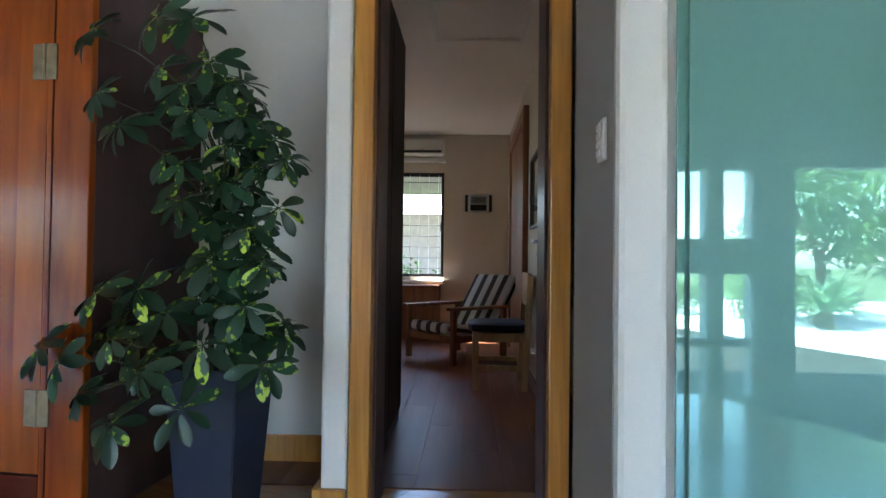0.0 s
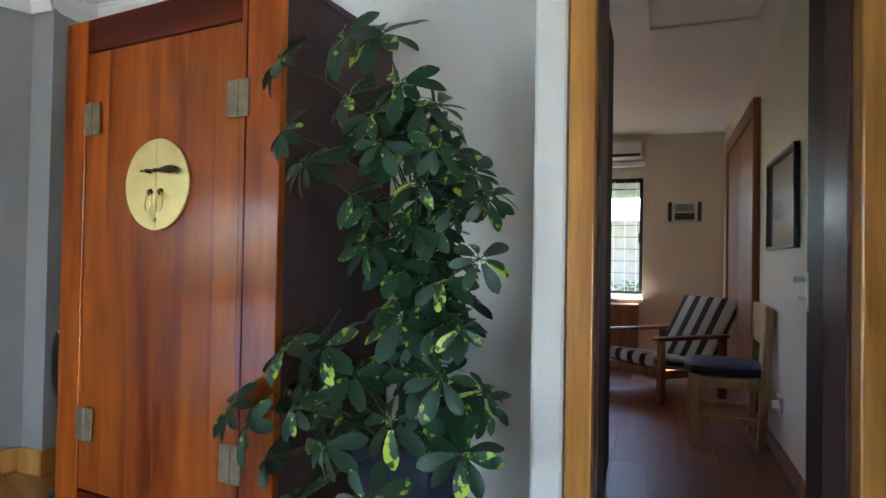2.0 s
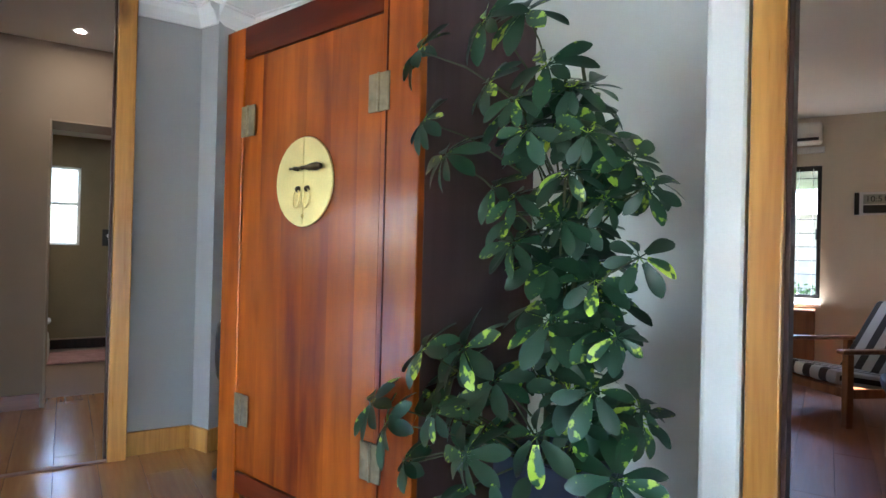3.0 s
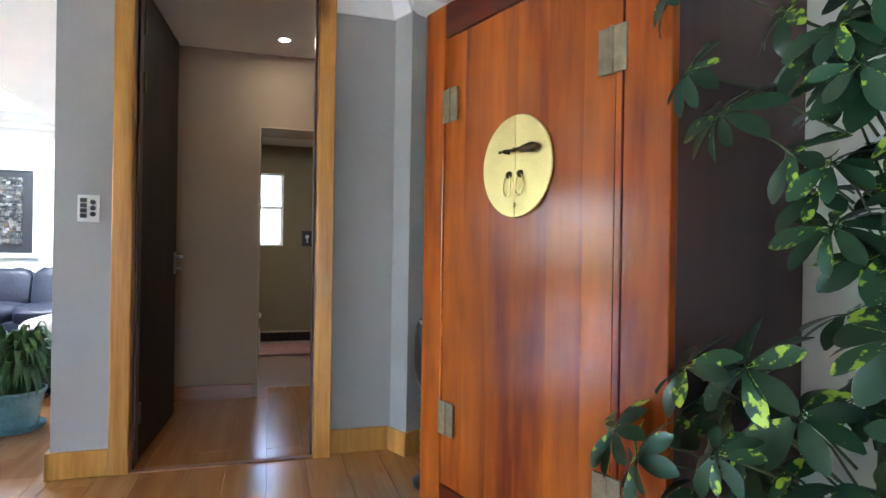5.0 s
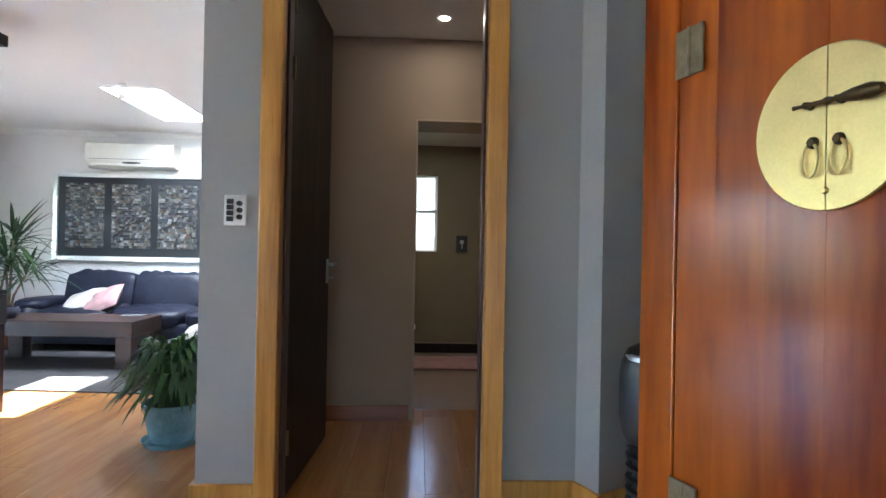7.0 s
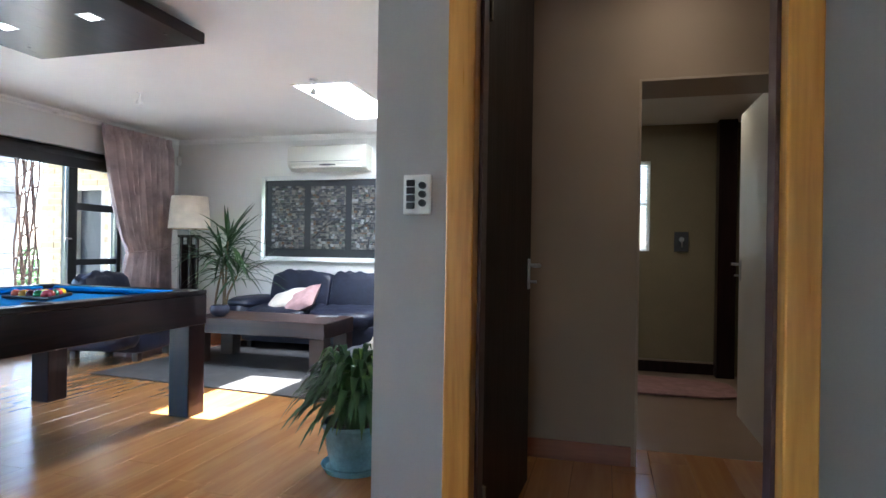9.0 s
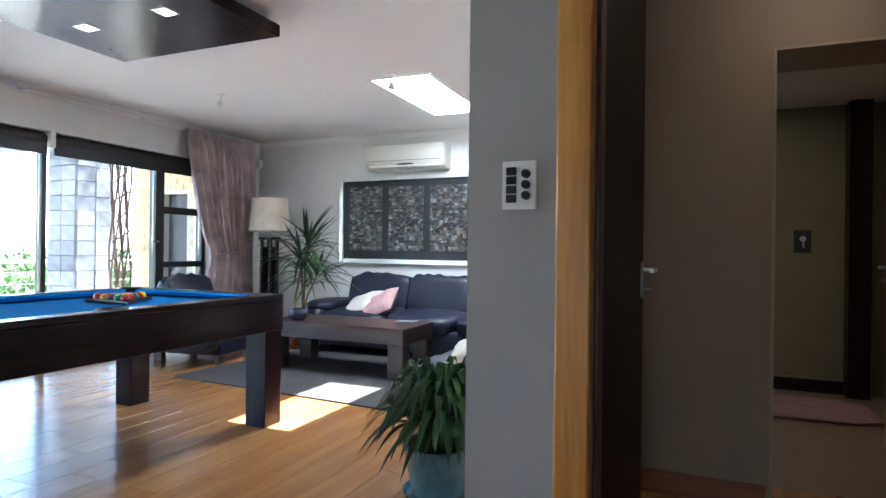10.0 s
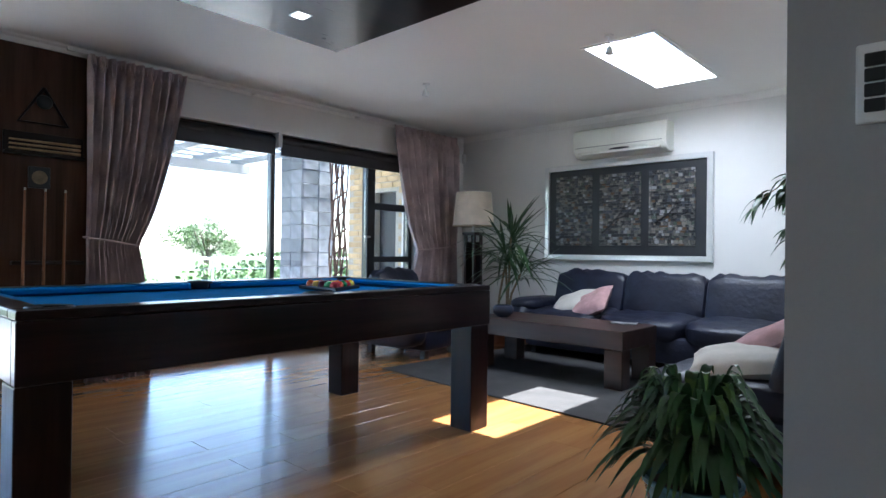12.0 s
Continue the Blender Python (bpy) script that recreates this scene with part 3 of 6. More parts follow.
for a, b, cuts in ((0.144, 0.5718, (0.0, 0.31, 0.66, 1.0)), (0.5722, 0.981, (0.0, 0.36, 0.72, 1.0))):
    d = part("door", box(B(), a, b, 0.012, 0.03, 0.172, 1.924, 0.001), M["cabinet"], cab)
    for p, q in zip(cuts, cuts[1:]):
        part("board", box(B(), a + (b - a) * p + 0.00006, a + (b - a) * q - 0.00006, 0.004, 0.012, 0.172, 1.924), M["cabinet"], d)
    left = a < 0.3
    x = 0.188 if left else 0.978
    for z in ((0.436, 1.655) if left else (0.41, 1.655)):
        for dx in (-0.027, 0.027):
            bm = B()
            box(bm, x + dx - 0.022, x + dx + 0.022, -0.009, -0.002, z - 0.065, z + 0.065, 0.002)
            for dz in (-0.045, 0.0, 0.045):
                lathe(bm, [(0.0, -0.003), (0.005, -0.002), (0.006, 0.0)], 10, pose(x + dx, -0.0095, z + dz, 90, 0, 0))
            part("hinge", bm, M["hinge"], d, "aged brass butt hinge")
        part("hinge_knuckle", tube(B(), [(x, -0.008, z - 0.066), (x, -0.008, z + 0.066)], 0.006), M["hinge"], d, smooth=True)
# bead beside the doors
for x in (1.012,):
    part("bead", tube(B(), [(x, -0.002, 0.0), (x, -0.002, CH + 0.015)], 0.004, seg=8), M["cabrail"], cab, smooth=True)
for sgn in (-1, 1):
    bm = B()
    cx, cz, R, Rz = 0.578, 1.376, 0.173, 0.172
    pts = [(cx + sgn * 0.0012, cz + Rz)] + [(cx + sgn * max(0.0012, R * math.sin(math.pi * k / 28)), cz + Rz * math.cos(math.pi * k / 28)) for k in range(1, 28)] + [(cx + sgn * 0.0012, cz - Rz)]
    f = [bm.verts.new((x, -0.003, z)) for x, z in pts]
    g = [bm.verts.new((cx + (x - cx) * 0.985, -0.008, cz + (z - cz) * 0.985)) for x, z in pts]
    bm.faces.new(g)
    for i in range(len(f)):
        j = (i + 1) % len(f)
        bm.faces.new((f[i], f[j], g[j], g[i]))
    bmesh.ops.recalc_face_normals(bm, faces=bm.faces)
    plate = part("lock_plate", bm, M["brass"], cab, "half-round brushed brass plate")
    bm = B()
    lathe(bm, [(0.0, 0.012), (0.008, 0.011), (0.012, 0.006), (0.013, 0.0)], 14, pose(cx + sgn * 0.028, -0.008, cz - 0.028, 90, 0, 0))
    part("ring_boss", bm, M["bronze"], plate, smooth=True)
    part("ring_pull", tube(B(), [(cx + sgn * 0.03 + 0.018 * math.sin(2 * math.pi * k / 20), -0.014 - 0.006 * (1 - math.cos(2 * math.pi * k / 20)) / 2, cz - 0.064 + 0.036 * math.cos(2 * math.pi * k / 20)) for k in range(21)], 0.0035, seg=8), M["brass"], plate, smooth=True)
    part("eye", lathe(B(), [(0, 0.022), (0.007, 0.02), (0.009, 0.0)], 12, pose(cx + sgn * 0.034, -0.008, cz + 0.05, 90, 0, 0)), M["bronze"], plate, smooth=True)
bm = B()
prof = [(0.0, -0.078), (0.006, -0.075), (0.004, -0.06), (0.009, -0.052), (0.005, -0.042), (0.006, -0.02), (0.01, -0.012), (0.006, 0.0), (0.009, 0.012), (0.016, 0.035), (0.019, 0.06), (0.012, 0.078), (0.0, 0.084)]
lathe(bm, prof, 14, pose(0.605, -0.024, 1.426, 0, 90, 0) @ Matrix.Diagonal((0.85, 0.85, 1.2, 1)))
part("latch_bar", bm, M["bronze"], cab, "dark bronze sliding latch bar", smooth=True)
part("knob", lathe(B(), [(0, 0.01), (0.006, 0.009), (0.008, 0.0)], 12, pose(0.578, -0.008, 1.246, 90, 0, 0)), M["brass"], cab, smooth=True)

# tall planter with an umbrella tree
tree = thing("umbrella_tree", HALL @ pose(-0.7, 1.9, 0), "variegated umbrella tree in a tall navy planter", "potted plant")


def taper(bm, w0, w1, z0, z1, wall=0.02):
    lo = [bm.verts.new((sx * w0 / 2, sy * w0 / 2, z0)) for sx, sy in ((-1, -1), (1, -1), (1, 1), (-1, 1))]
    hi = [bm.verts.new((sx * w1 / 2, sy * w1 / 2, z1)) for sx, sy in ((-1, -1), (1, -1), (1, 1), (-1, 1))]
    hn = [bm.verts.new((sx * (w1 / 2 - wall), sy * (w1 / 2 - wall), z1)) for sx, sy in ((-1, -1), (1, -1), (1, 1), (-1, 1))]
    dn = [bm.verts.new((sx * (w1 / 2 - wall), sy * (w1 / 2 - wall), z1 - 0.06)) for sx, sy in ((-1, -1), (1, -1), (1, 1), (-1, 1))]
    bm.faces.new(lo[::-1])
    bm.faces.new(dn)
    for i in range(4):
        j = (i + 1) % 4
        bm.faces.new((lo[i], lo[j], hi[j], hi[i]))
        bm.faces.new((hi[i], hi[j], hn[j], hn[i]))
        bm.faces.new((hn[i], hn[j], dn[j], dn[i]))
    bmesh.ops.bevel(bm, geom=[e for e in bm.edges], offset=0.004, segments=2, affect="EDGES")
    return bm


pl = taper(B(), 0.2, 0.275, 0.0, 0.57)
bmesh.ops.transform(pl, matrix=pose(0, 0.03, 0, 0, 0, -8), verts=pl.verts)
part("planter", pl, M["planter"], tree, "navy blue tapered planter")
part("soil", box(B(), -0.11, 0.11, -0.11, 0.11, 0.49, 0.522, 0.01, pose(0, 0.03, 0, 0, 0, -8)), M["soil"], tree)


def leaflet(bm, m, length, width, droop=0.3, fold=0.15, n=6, tip=1.35):
    """One leaf along +x with a fold along the rib and a bend down."""
    rows = []
    for i in range(n + 1):
        t = i / n
        w = width * math.sin(math.pi * min(1, 0.06 + t ** tip * 0.92)) ** 0.62
        x = length * t
        z = -droop * length * t * t
        rows.append([bm.verts.new(m @ Vector((x, s * w / 2, z + abs(s) * fold * w))) for s in (-1, 0, 1)])
    for p, q in zip(rows, rows[1:]):
        for k in range(2):
            bm.faces.new((p[k], p[k + 1], q[k + 1], q[k]))


def leaf_material(name, base, splash, amount, scale, rough=0.35, island=True):
    m = bpy.data.materials.new(name)
    m.use_nodes = True
    n, l = m.node_tree.nodes, m.node_tree.links
    b = n["Principled BSDF"]
    co, nz = n.new("ShaderNodeTexCoord"), n.new("ShaderNodeTexNoise")
    nz.inputs["Scale"].default_value, nz.inputs["Detail"].default_value = scale, 3
    l.new(co.outputs["Object"], nz.inputs["Vector"])
    geo = n.new("ShaderNodeNewGeometry")
    add = n.new("ShaderNodeMath")
    add.operation, add.inputs[1].default_value = "MULTIPLY_ADD", 0.34
    l.new(geo.outputs["Random Per Island"], add.inputs[0])
    l.new(nz.outputs["Fac"], add.inputs[2])
    ramp = n.new("ShaderNodeValToRGB")
    ramp.color_ramp.elements[0].position, ramp.color_ramp.elements[0].color = 1 - amount - 0.03, (0, 0, 0, 1)
    ramp.color_ramp.elements[1].position, ramp.color_ramp.elements[1].color = 1 - amount + 0.03, (1, 1, 1, 1)
    l.new(add.outputs[0], ramp.inputs["Fac"])
    mx = n.new("ShaderNodeMix")
    mx.data_type = "RGBA"
    mx.inputs["A"].default_value, mx.inputs["B"].default_value = (*base, 1), (*splash, 1)
    l.new(ramp.outputs["Color"], mx.inputs["Factor"])
    hsv, rng = n.new("ShaderNodeHueSaturation"), n.new("ShaderNodeMapRange")
    rng.inputs["To Min"].default_value, rng.inputs["To Max"].default_value = 0.65, 1.35
    l.new(geo.outputs["Random Per Island"], rng.inputs["Value"])
    l.new(rng.outputs["Result"], hsv.inputs["Value"])
    l.new(mx.outputs["Result"], hsv.inputs["Color"])
    l.new(hsv.outputs["Color"], b.inputs["Base Color"])
    b.inputs["Roughness"].default_value = rough
    b.inputs["Subsurface Weight"].default_value = 0.0
    bp = n.new("ShaderNodeBump")
    bp.inputs["Strength"].default_value = 0.15
    l.new(nz.outputs["Fac"], bp.inputs["Height"])
    l.new(bp.outputs["Normal"], b.inputs["Normal"])
    return m


M["schefflera"] = leaf_material("variegated_leaf", (0.016, 0.056, 0.024), (0.36, 0.48, 0.045), 0.17, 30)
M["lily"] = leaf_material("peace_lily_leaf", (0.027, 0.082, 0.017), (0.08, 0.16, 0.03), 0.2, 12, 0.45)
M["dracaena"] = leaf_material("cane_plant_leaf", (0.03, 0.075, 0.025), (0.1, 0.16, 0.05), 0.2, 14)

whorls = []
for k in range(6):
    rnd = random.Random(20 + k)
    bm = B()
    count = 7 + k % 3
    for i in range(count):
        a = 2 * math.pi * (i + rnd.uniform(-0.2, 0.2)) / count
        pitch = rnd.uniform(-6, 14) + (12 if k % 2 else 0)
        m = pose(0, 0, 0, 0, 0, math.degrees(a)) @ pose(0.02, 0, 0, 0, pitch, 0) @ pose(0, 0, 0, rnd.uniform(-25, 25), 0, 0)
        s = rnd.uniform(0.75, 1.2) * (1.2 if k == 2 else 1.0)
        leaflet(bm, m, 0.096 * s, 0.043 * s, rnd.uniform(0.08, 0.3), 0.1, 7, 1.5)
        tube(bm, [(0, 0, 0), m @ Vector((0.01, 0, 0))], 0.0018, seg=4)
    whorls.append(mesh_of("leaf_whorl", bm, M["schefflera"], True))
rnd = random.Random(7)
spots = []
# outer sprays: across, height
for x, z in [(-0.06, 1.77), (-0.17, 1.76), (-0.44, 1.74), (-0.18, 1.6), (0.0, 1.62), (-0.07, 1.53), (0.07, 1.55), (-0.36, 1.5), (-0.3, 1.4), (-0.04, 1.45),
             (0.13, 1.42), (0.07, 1.33), (0.22, 1.36), (0.25, 1.29), (-0.17, 1.31), (-0.1, 1.15), (0.04, 1.21), (0.16, 1.26), (0.26, 1.12), (0.13, 1.06),
             (-0.02, 1.1), (0.02, 0.95), (0.21, 0.93), (-0.38, 0.83), (-0.55, 0.65), (-0.48, 0.6), (-0.45, 0.48), (-0.25, 0.69), (-0.16, 0.59), (0.03, 0.67),
             (0.23, 0.61), (-0.23, 0.43), (0.01, 0.49), (0.16, 0.8), (-0.27, 0.84)]:
    low = z < 0.72
    if z < 1.7 and rnd.random() < 0.6:
        spots.append(Vector((x * 0.94 + rnd.uniform(-0.06, 0.06), rnd.uniform(-0.1, 0.06), z + rnd.uniform(-0.08, 0.04))))
    spots.append(Vector((x, rnd.uniform(-0.3, -0.18) if low and x > -0.4 else rnd.uniform(-0.17, -0.04), z)))
for i in range(36):
    z = rnd.uniform(0.55, 1.6)
    a, r = rnd.uniform(0, 2 * math.pi), rnd.uniform(0.03, 0.17) * (1.35 if z < 0.95 else 1.0)
    spots.append(Vector((0.02 - 0.06 * abs(z - 1.1) + r * math.cos(a), 0.03 + 0.8 * r * math.sin(a), z)))
for p in spots:
    ob = new("leaf_whorl", whorls[rnd.randrange(6)])
    ob.parent = tree
    outward = Vector((p.x * 0.8 + rnd.uniform(-0.08, 0.08), p.y - 0.22, 0.3 + rnd.uniform(-0.12, 0.12)))
    ob.matrix_local = Matrix.Translation(p) @ outward.to_track_quat("Z", "X").to_matrix().to_4x4() @ pose(0, 0, 0, 0, 0, rnd.uniform(0, 360))
    ob.scale = (rnd.uniform(0.78, 1.08),) * 3
    bm = B()
    base = Vector((p.x * 0.25, p.y * 0.25, max(0.55, p.z - rnd.uniform(0.1, 0.22))))
    mid = base.lerp(p, 0.55) + Vector((0, 0, 0.02))
    part("petiole", tube(bm, [base, mid, p], 0.0035, 0.002, 6), M["stem"], tree)
for x, y in ((-0.03, 0.0), (0.04, 0.03), (0.02, -0.04)):
    part("stem", tube(B(), [(x, y, 0.5), (x * 1.5 + 0.02, y, 0.9), (x + 0.06, y * 1.5, 1.3), (x * 1.5 - 0.02, y, 1.66)], 0.011, 0.005, 8), M["stem"], tree, smooth=True)


def switch_plate(name, m, w, h, label, rows):
    ob = thing(name, m, label, "light switch")
    part("plate", box(B(), -w / 2, w / 2, -0.012, 0.0, -h / 2, h / 2, 0.004), M["plastic"], ob)
    return ob


sw = switch_plate("light_switch", HALL @ pose(0.563, 1.5, 1.295, 0, 0, -90), 0.078, 0.118, "white four-gang light switch on the wall end", 4)
for z in (-0.04, -0.013, 0.014, 0.041):
    part("rocker", box(B(), -0.02, 0.02, -0.02, -0.012, 0.9 * z - 0.01, 0.9 * z + 0.01, 0.003), M["plastic"], sw)
sw = switch_plate("light_switch", pose(-3.676, -0.545, 1.26, 0, 0, 90), 0.092, 0.127, "white switch plate with dark rockers and round dimmers", 4)
for z in (-0.036, -0.012, 0.012, 0.036):
    part("rocker", box(B(), -0.034, -0.006, -0.018, -0.012, z - 0.0105, z + 0.0105, 0.002), M["blackplastic"], sw, "black rocker switch")
for z in (-0.028, 0.0, 0.028):
    part("dimmer_knob", lathe(B(), [(0, 0.02), (0.009, 0.019), (0.0115, 0.012), (0.0115, 0.0)], 18, pose(0.02, -0.012, z, 90, 0, 0)), M["blackplastic"], sw, "round black dimmer knob", True)

# teal glass wall panels beside the hall
gl = thing("glass_panel", HALL @ pose(0, 0, 0), "teal back-painted glass wall panel", "wall panel")
part("pane", box(B(), 0.715, 2.3, 1.36, 1.372, 0.005, CEIL - 0.01, 0.002), M["teal"], gl)
part("pane", box(B(), 0.74, 2.35, 1.342, 1.354, 0.005, CEIL - 0.01, 0.002), M["teal"], gl)
part("pane", box(B(), 2.356, 4.25, 1.342, 1.354, 0.005, CEIL - 0.01, 0.002), M["teal"], gl)
bm = B()
for a, b in ((0.95, 1.877), (1.982, 2.2)):
    box(bm, a, b, -1.515, -1.455, 0.884, 1.136, 0.003)
    box(bm, a, b, -1.515, -1.455, 0.36, 0.42, 0.003)
    box(bm, a, a + 0.03, -1.52, -1.45, 0.0, 1.63, 0.003)
structure("window_2", bm, M["hallwall"], HALL, "pale framed hall window")

# black electric heater between cabinet and wall
ht = thing("heater", HALL @ pose(-2.5, 2.24, 0, 0, 0, 10) @ Matrix.Diagonal((1, 1, 1.1, 1)), "black tower heater standing beside the cabinet", "heater")
bm = B()
pillow(bm, 0.2, 0.2, 0.34, 4.0, 12, pose(0, 0, 0.56))
part("housing", bm, M["blackplastic"], ht, smooth=True)
part("band", lathe(B(), [(0.09, 0.675), (0.1, 0.68), (0.1, 0.692), (0.09, 0.697)], 28), M["steel"], ht, smooth=True)
for k in range(11):
    part("rib", lathe(B(), [(0.075, 0.04 + k * 0.036), (0.092, 0.046 + k * 0.036), (0.092, 0.056 + k * 0.036), (0.075, 0.062 + k * 0.036)], 24), M["blackplastic"], ht, smooth=True)
part("core", lathe(B(), [(0.0, 0.02), (0.07, 0.02), (0.07, 0.46), (0.0, 0.46)], 20), M["black"], ht, smooth=True)
part("base", lathe(B(), [(0.0, 0.0), (0.12, 0.0), (0.12, 0.015), (0.08, 0.03), (0.0, 0.03)], 28), M["blackplastic"], ht, smooth=True)


def downlight(x, y, z, name="downlight", watts=0.0):
    ob = thing(name, pose(x, y, z), "small recessed ceiling downlight, lit warm", "ceiling light", "passage downlights")
    part("ring", lathe(B(), [(0.03, -0.001), (0.045, -0.003), (0.043, -0.008), (0.03, -0.006)], 24), M["plastic"], ob, smooth=True)
    part("lens", lathe(B(), [(0.0, -0.004), (0.03, -0.004)], 20), M["glow"], ob, "glowing lens")
    if watts:
        sp = new("downlight_lamp", bpy.data.lights.new("downlight_lamp", "SPOT"))
        sp.data.energy, sp.data.color, sp.data.spot_size, sp.data.spot_blend, sp.data.shadow_soft_size = watts, (1.0, 0.78, 0.55), radians(110), 0.7, 0.03
        sp.matrix_world = look((x, y, z - 0.03), (x, y, 0))
    return ob


downlight(-4.66, 0.346, 2.49, watts=0.22)
downlight(-6.8, 0.2, 2.26, watts=0.55)
downlight(-6.2, 0.7, 2.26, watts=0.15)

# ---- bathroom ----
bw = thing("window_3", pose(-7.6, 0, 0), "white bathroom window with closed venetian blinds", "window")
bm = B()
y0, y1, z0, z1 = BW
for a in ((y0, y0 + 0.03, z0, z1), (y1 - 0.03, y1, z0, z1), (y0 + 0.03, y1 - 0.03, z0, z0 + 0.03), (y0 + 0.03, y1 - 0.03, z1 - 0.03, z1), (y0 + 0.03, y1 - 0.03, 1.52, 1.56)):
    box(bm, -0.08, -0.04, a[0], a[1], a[2], a[3])
part("window_frame", bm, M["plastic"], bw)
slat = B()
box(slat, -0.011, 0.011, y0 + 0.005, y1 - 0.005, -0.0012, 0.0012, m=pose(0, 0, 0, 0, 62, 0))
slat = mesh_of("slat", slat, M["plastic"])
for k in range(36):
    ob = new("slat", slat)
    ob.parent = bw
    ob.location = (-0.02, 0, z0 + 0.02 + k * 0.0225)
mat_rug = single("bath_mat", pillow(B(), 0.62, 1.15, 0.03, 6, 10, pose(0, 0, 0.016), 0.15), M["cushp"], pose(-6.93, 0.45, 0), "dusty pink bath mat on the tiles", "bath mat", smooth=True)
structure("baseboard_bath", box(B(), -7.6, -7.575, -0.4, 0.974, 0.0, 0.1, 0.004), M["wengev"], label="dark tiled skirting")
structure("trim_baseboard_bath", box(B(), -7.6, -7.572, -0.4, 0.974, 0.1005, 0.114, 0.003), M["bathtile"], label="pale edge on the dark tiled skirting")
mx = thing("shower_mixer", pose(-7.598, 0.69, 1.19), "dark square shower mixer on the wall", "shower mixer")
part("plate", box(B(), 0, 0.012, -0.06, 0.06, -0.09, 0.09, 0.003), M["black"], mx)
part("knob", tube(B(), [(0.012, 0, 0.02), (0.05, 0, 0.02)], 0.022), M["steel"], mx, smooth=True)
part("lever", tube(B(), [(0.045, 0, 0.02), (0.06, 0, -0.05)], 0.006), M["steel"], mx, smooth=True)
toilet = thing("toilet", pose(-6.35, 0.02, 0, 0, 0, 0), "white ceramic toilet with closed lid", "toilet")
part("bowl", pillow(B(), 0.5, 0.36, 0.42, 3, 12, pose(0, 0, 0.21)), M["plastic"], toilet, smooth=True)
part("lid", pillow(B(), 0.48, 0.37, 0.04, 4, 12, pose(0, 0, 0.44)), M["plastic"], toilet, smooth=True)
tw = thing("towel_rail", pose(-6.55, 1.218, 1.02), "steel towel ring with a dark towel on the bathroom wall", "towel rail")
part("rail", tube(B(), [(-0.15, -0.0, 0.1), (-0.15, -0.06, 0.1), (0.15, -0.06, 0.1), (0.15, 0.0, 0.1)], 0.008), M["steel"], tw, smooth=True)
part("towel", box(B(), -0.1, 0.1, -0.075, -0.045, -0.25, 0.11, 0.012), M["black"], tw)

# ---- office ----
ow = thing("window_4", HALL @ pose(0, 7.15, 0), "dark framed office window with burglar bars", "window")
a0, a1, c0, c1 = OW
bm = B()
for a in ((a0, a0 + 0.035, c0, c1), (a1 - 0.035, a1, c0, c1), (a0 + 0.035, a1 - 0.035, c0, c0 + 0.035), (a0 + 0.035, a1 - 0.035, c1 - 0.05, c1)):
    box(bm, a[0], a[1], 0.02, 0.06, a[2], a[3])
part("window_frame", bm, M["frame"], ow)
for k in range(9):
    z = c0 + 0.1 + k * 0.135
    part("bar", tube(B(), [(a0 + 0.03, 0.01, z), (a1 - 0.03, 0.01, z)], 0.004, seg=6), M["frame"], ow)
for k in range(5):
    x = a0 + 0.06 + k * 0.12
    part("bar", tube(B(), [(x, 0.015, c0 + 0.03), (x, 0.015, c1 - 0.03)], 0.0035, seg=6), M["plastic"], ow)
part("latch", box(B(), a1 - 0.045, a1 - 0.015, -0.02, 0.02, 1.33, 1.44, 0.004), M["black"], ow)
part("window_sill", box(B(), a0 - 0.02, a1 + 0.01, -0.1, 0.02, c0 - 0.085, c0 - 0.045, 0.006), M["plastic"], ow, "white painted sill")
part("blind_box", box(B(), a0, a1 + 0.02, -0.07, 0.0, c1 + 0.12, c1 + 0.175, 0.006), M["plastic"], ow, "rolled white blind")
acm = thing("air_conditioner", HALL @ pose(-0.5, 7.15, 2.255), "cream wall air conditioner above the office window", "air conditioner")
part("housing", box(B(), -0.4, 0.36, -0.2, 0.0, 0.0, 0.2, 0.03), M["offplastic"], acm)
part("vent", box(B(), -0.37, 0.33, -0.204, -0.19, 0.02, 0.05, 0.004), M["black"], acm)
part("louvre", box(B(), -0.37, 0.33, -0.21, -0.2, 0.055, 0.08, 0.004), M["offplastic"], acm)
single("low_cupboard", box(B(), -0.75, -0.17, -0.3, 0.0, 0.0, 0.66, 0.008), M["cupboard"], HALL @ pose(0, 7.12, 0), "brown wooden cupboard under the office window", "cupboard")
dc = thing("tall_cupboard", HALL @ pose(-0.215, 2.42, 0), "tall dark wooden cupboard just inside the office", "cupboard")
part("body", box(B(), -0.5, 0.0, 0.42, 0.95, 0.08, 2.26, 0.004), M["doorleaf"], dc)
part("lining", box(B(), -0.028, -0.002, -0.16, 0.418, 0.0, 2.26, 0.003), M["doorleaf"], dc)
part("plinth", box(B(), -0.49, -0.01, 0.43, 0.94, 0.0, 0.08), M["black"], dc)
ck = thing("wall_clock", HALL @ pose(0.29, 7.15, 1.675), "silver digital wall clock with black side strips", "clock")
part("body", box(B(), -0.17, 0.17, -0.03, 0.0, -0.11, 0.11, 0.01), M["silver"], ck)
part("side_strip", box(B(), -0.168, -0.13, -0.034, -0.03, -0.105, 0.105, 0.002), M["blackplastic"], ck)
part("side_strip", box(B(), 0.13, 0.168, -0.034, -0.03, -0.105, 0.105, 0.002), M["blackplastic"], ck)
part("screen", box(B(), -0.1, 0.1, -0.034, -0.03, -0.005, 0.085, 0.002), material("lcd_grey", (0.3, 0.33, 0.29), 0.3, bump=0), ck, "grey liquid crystal screen")
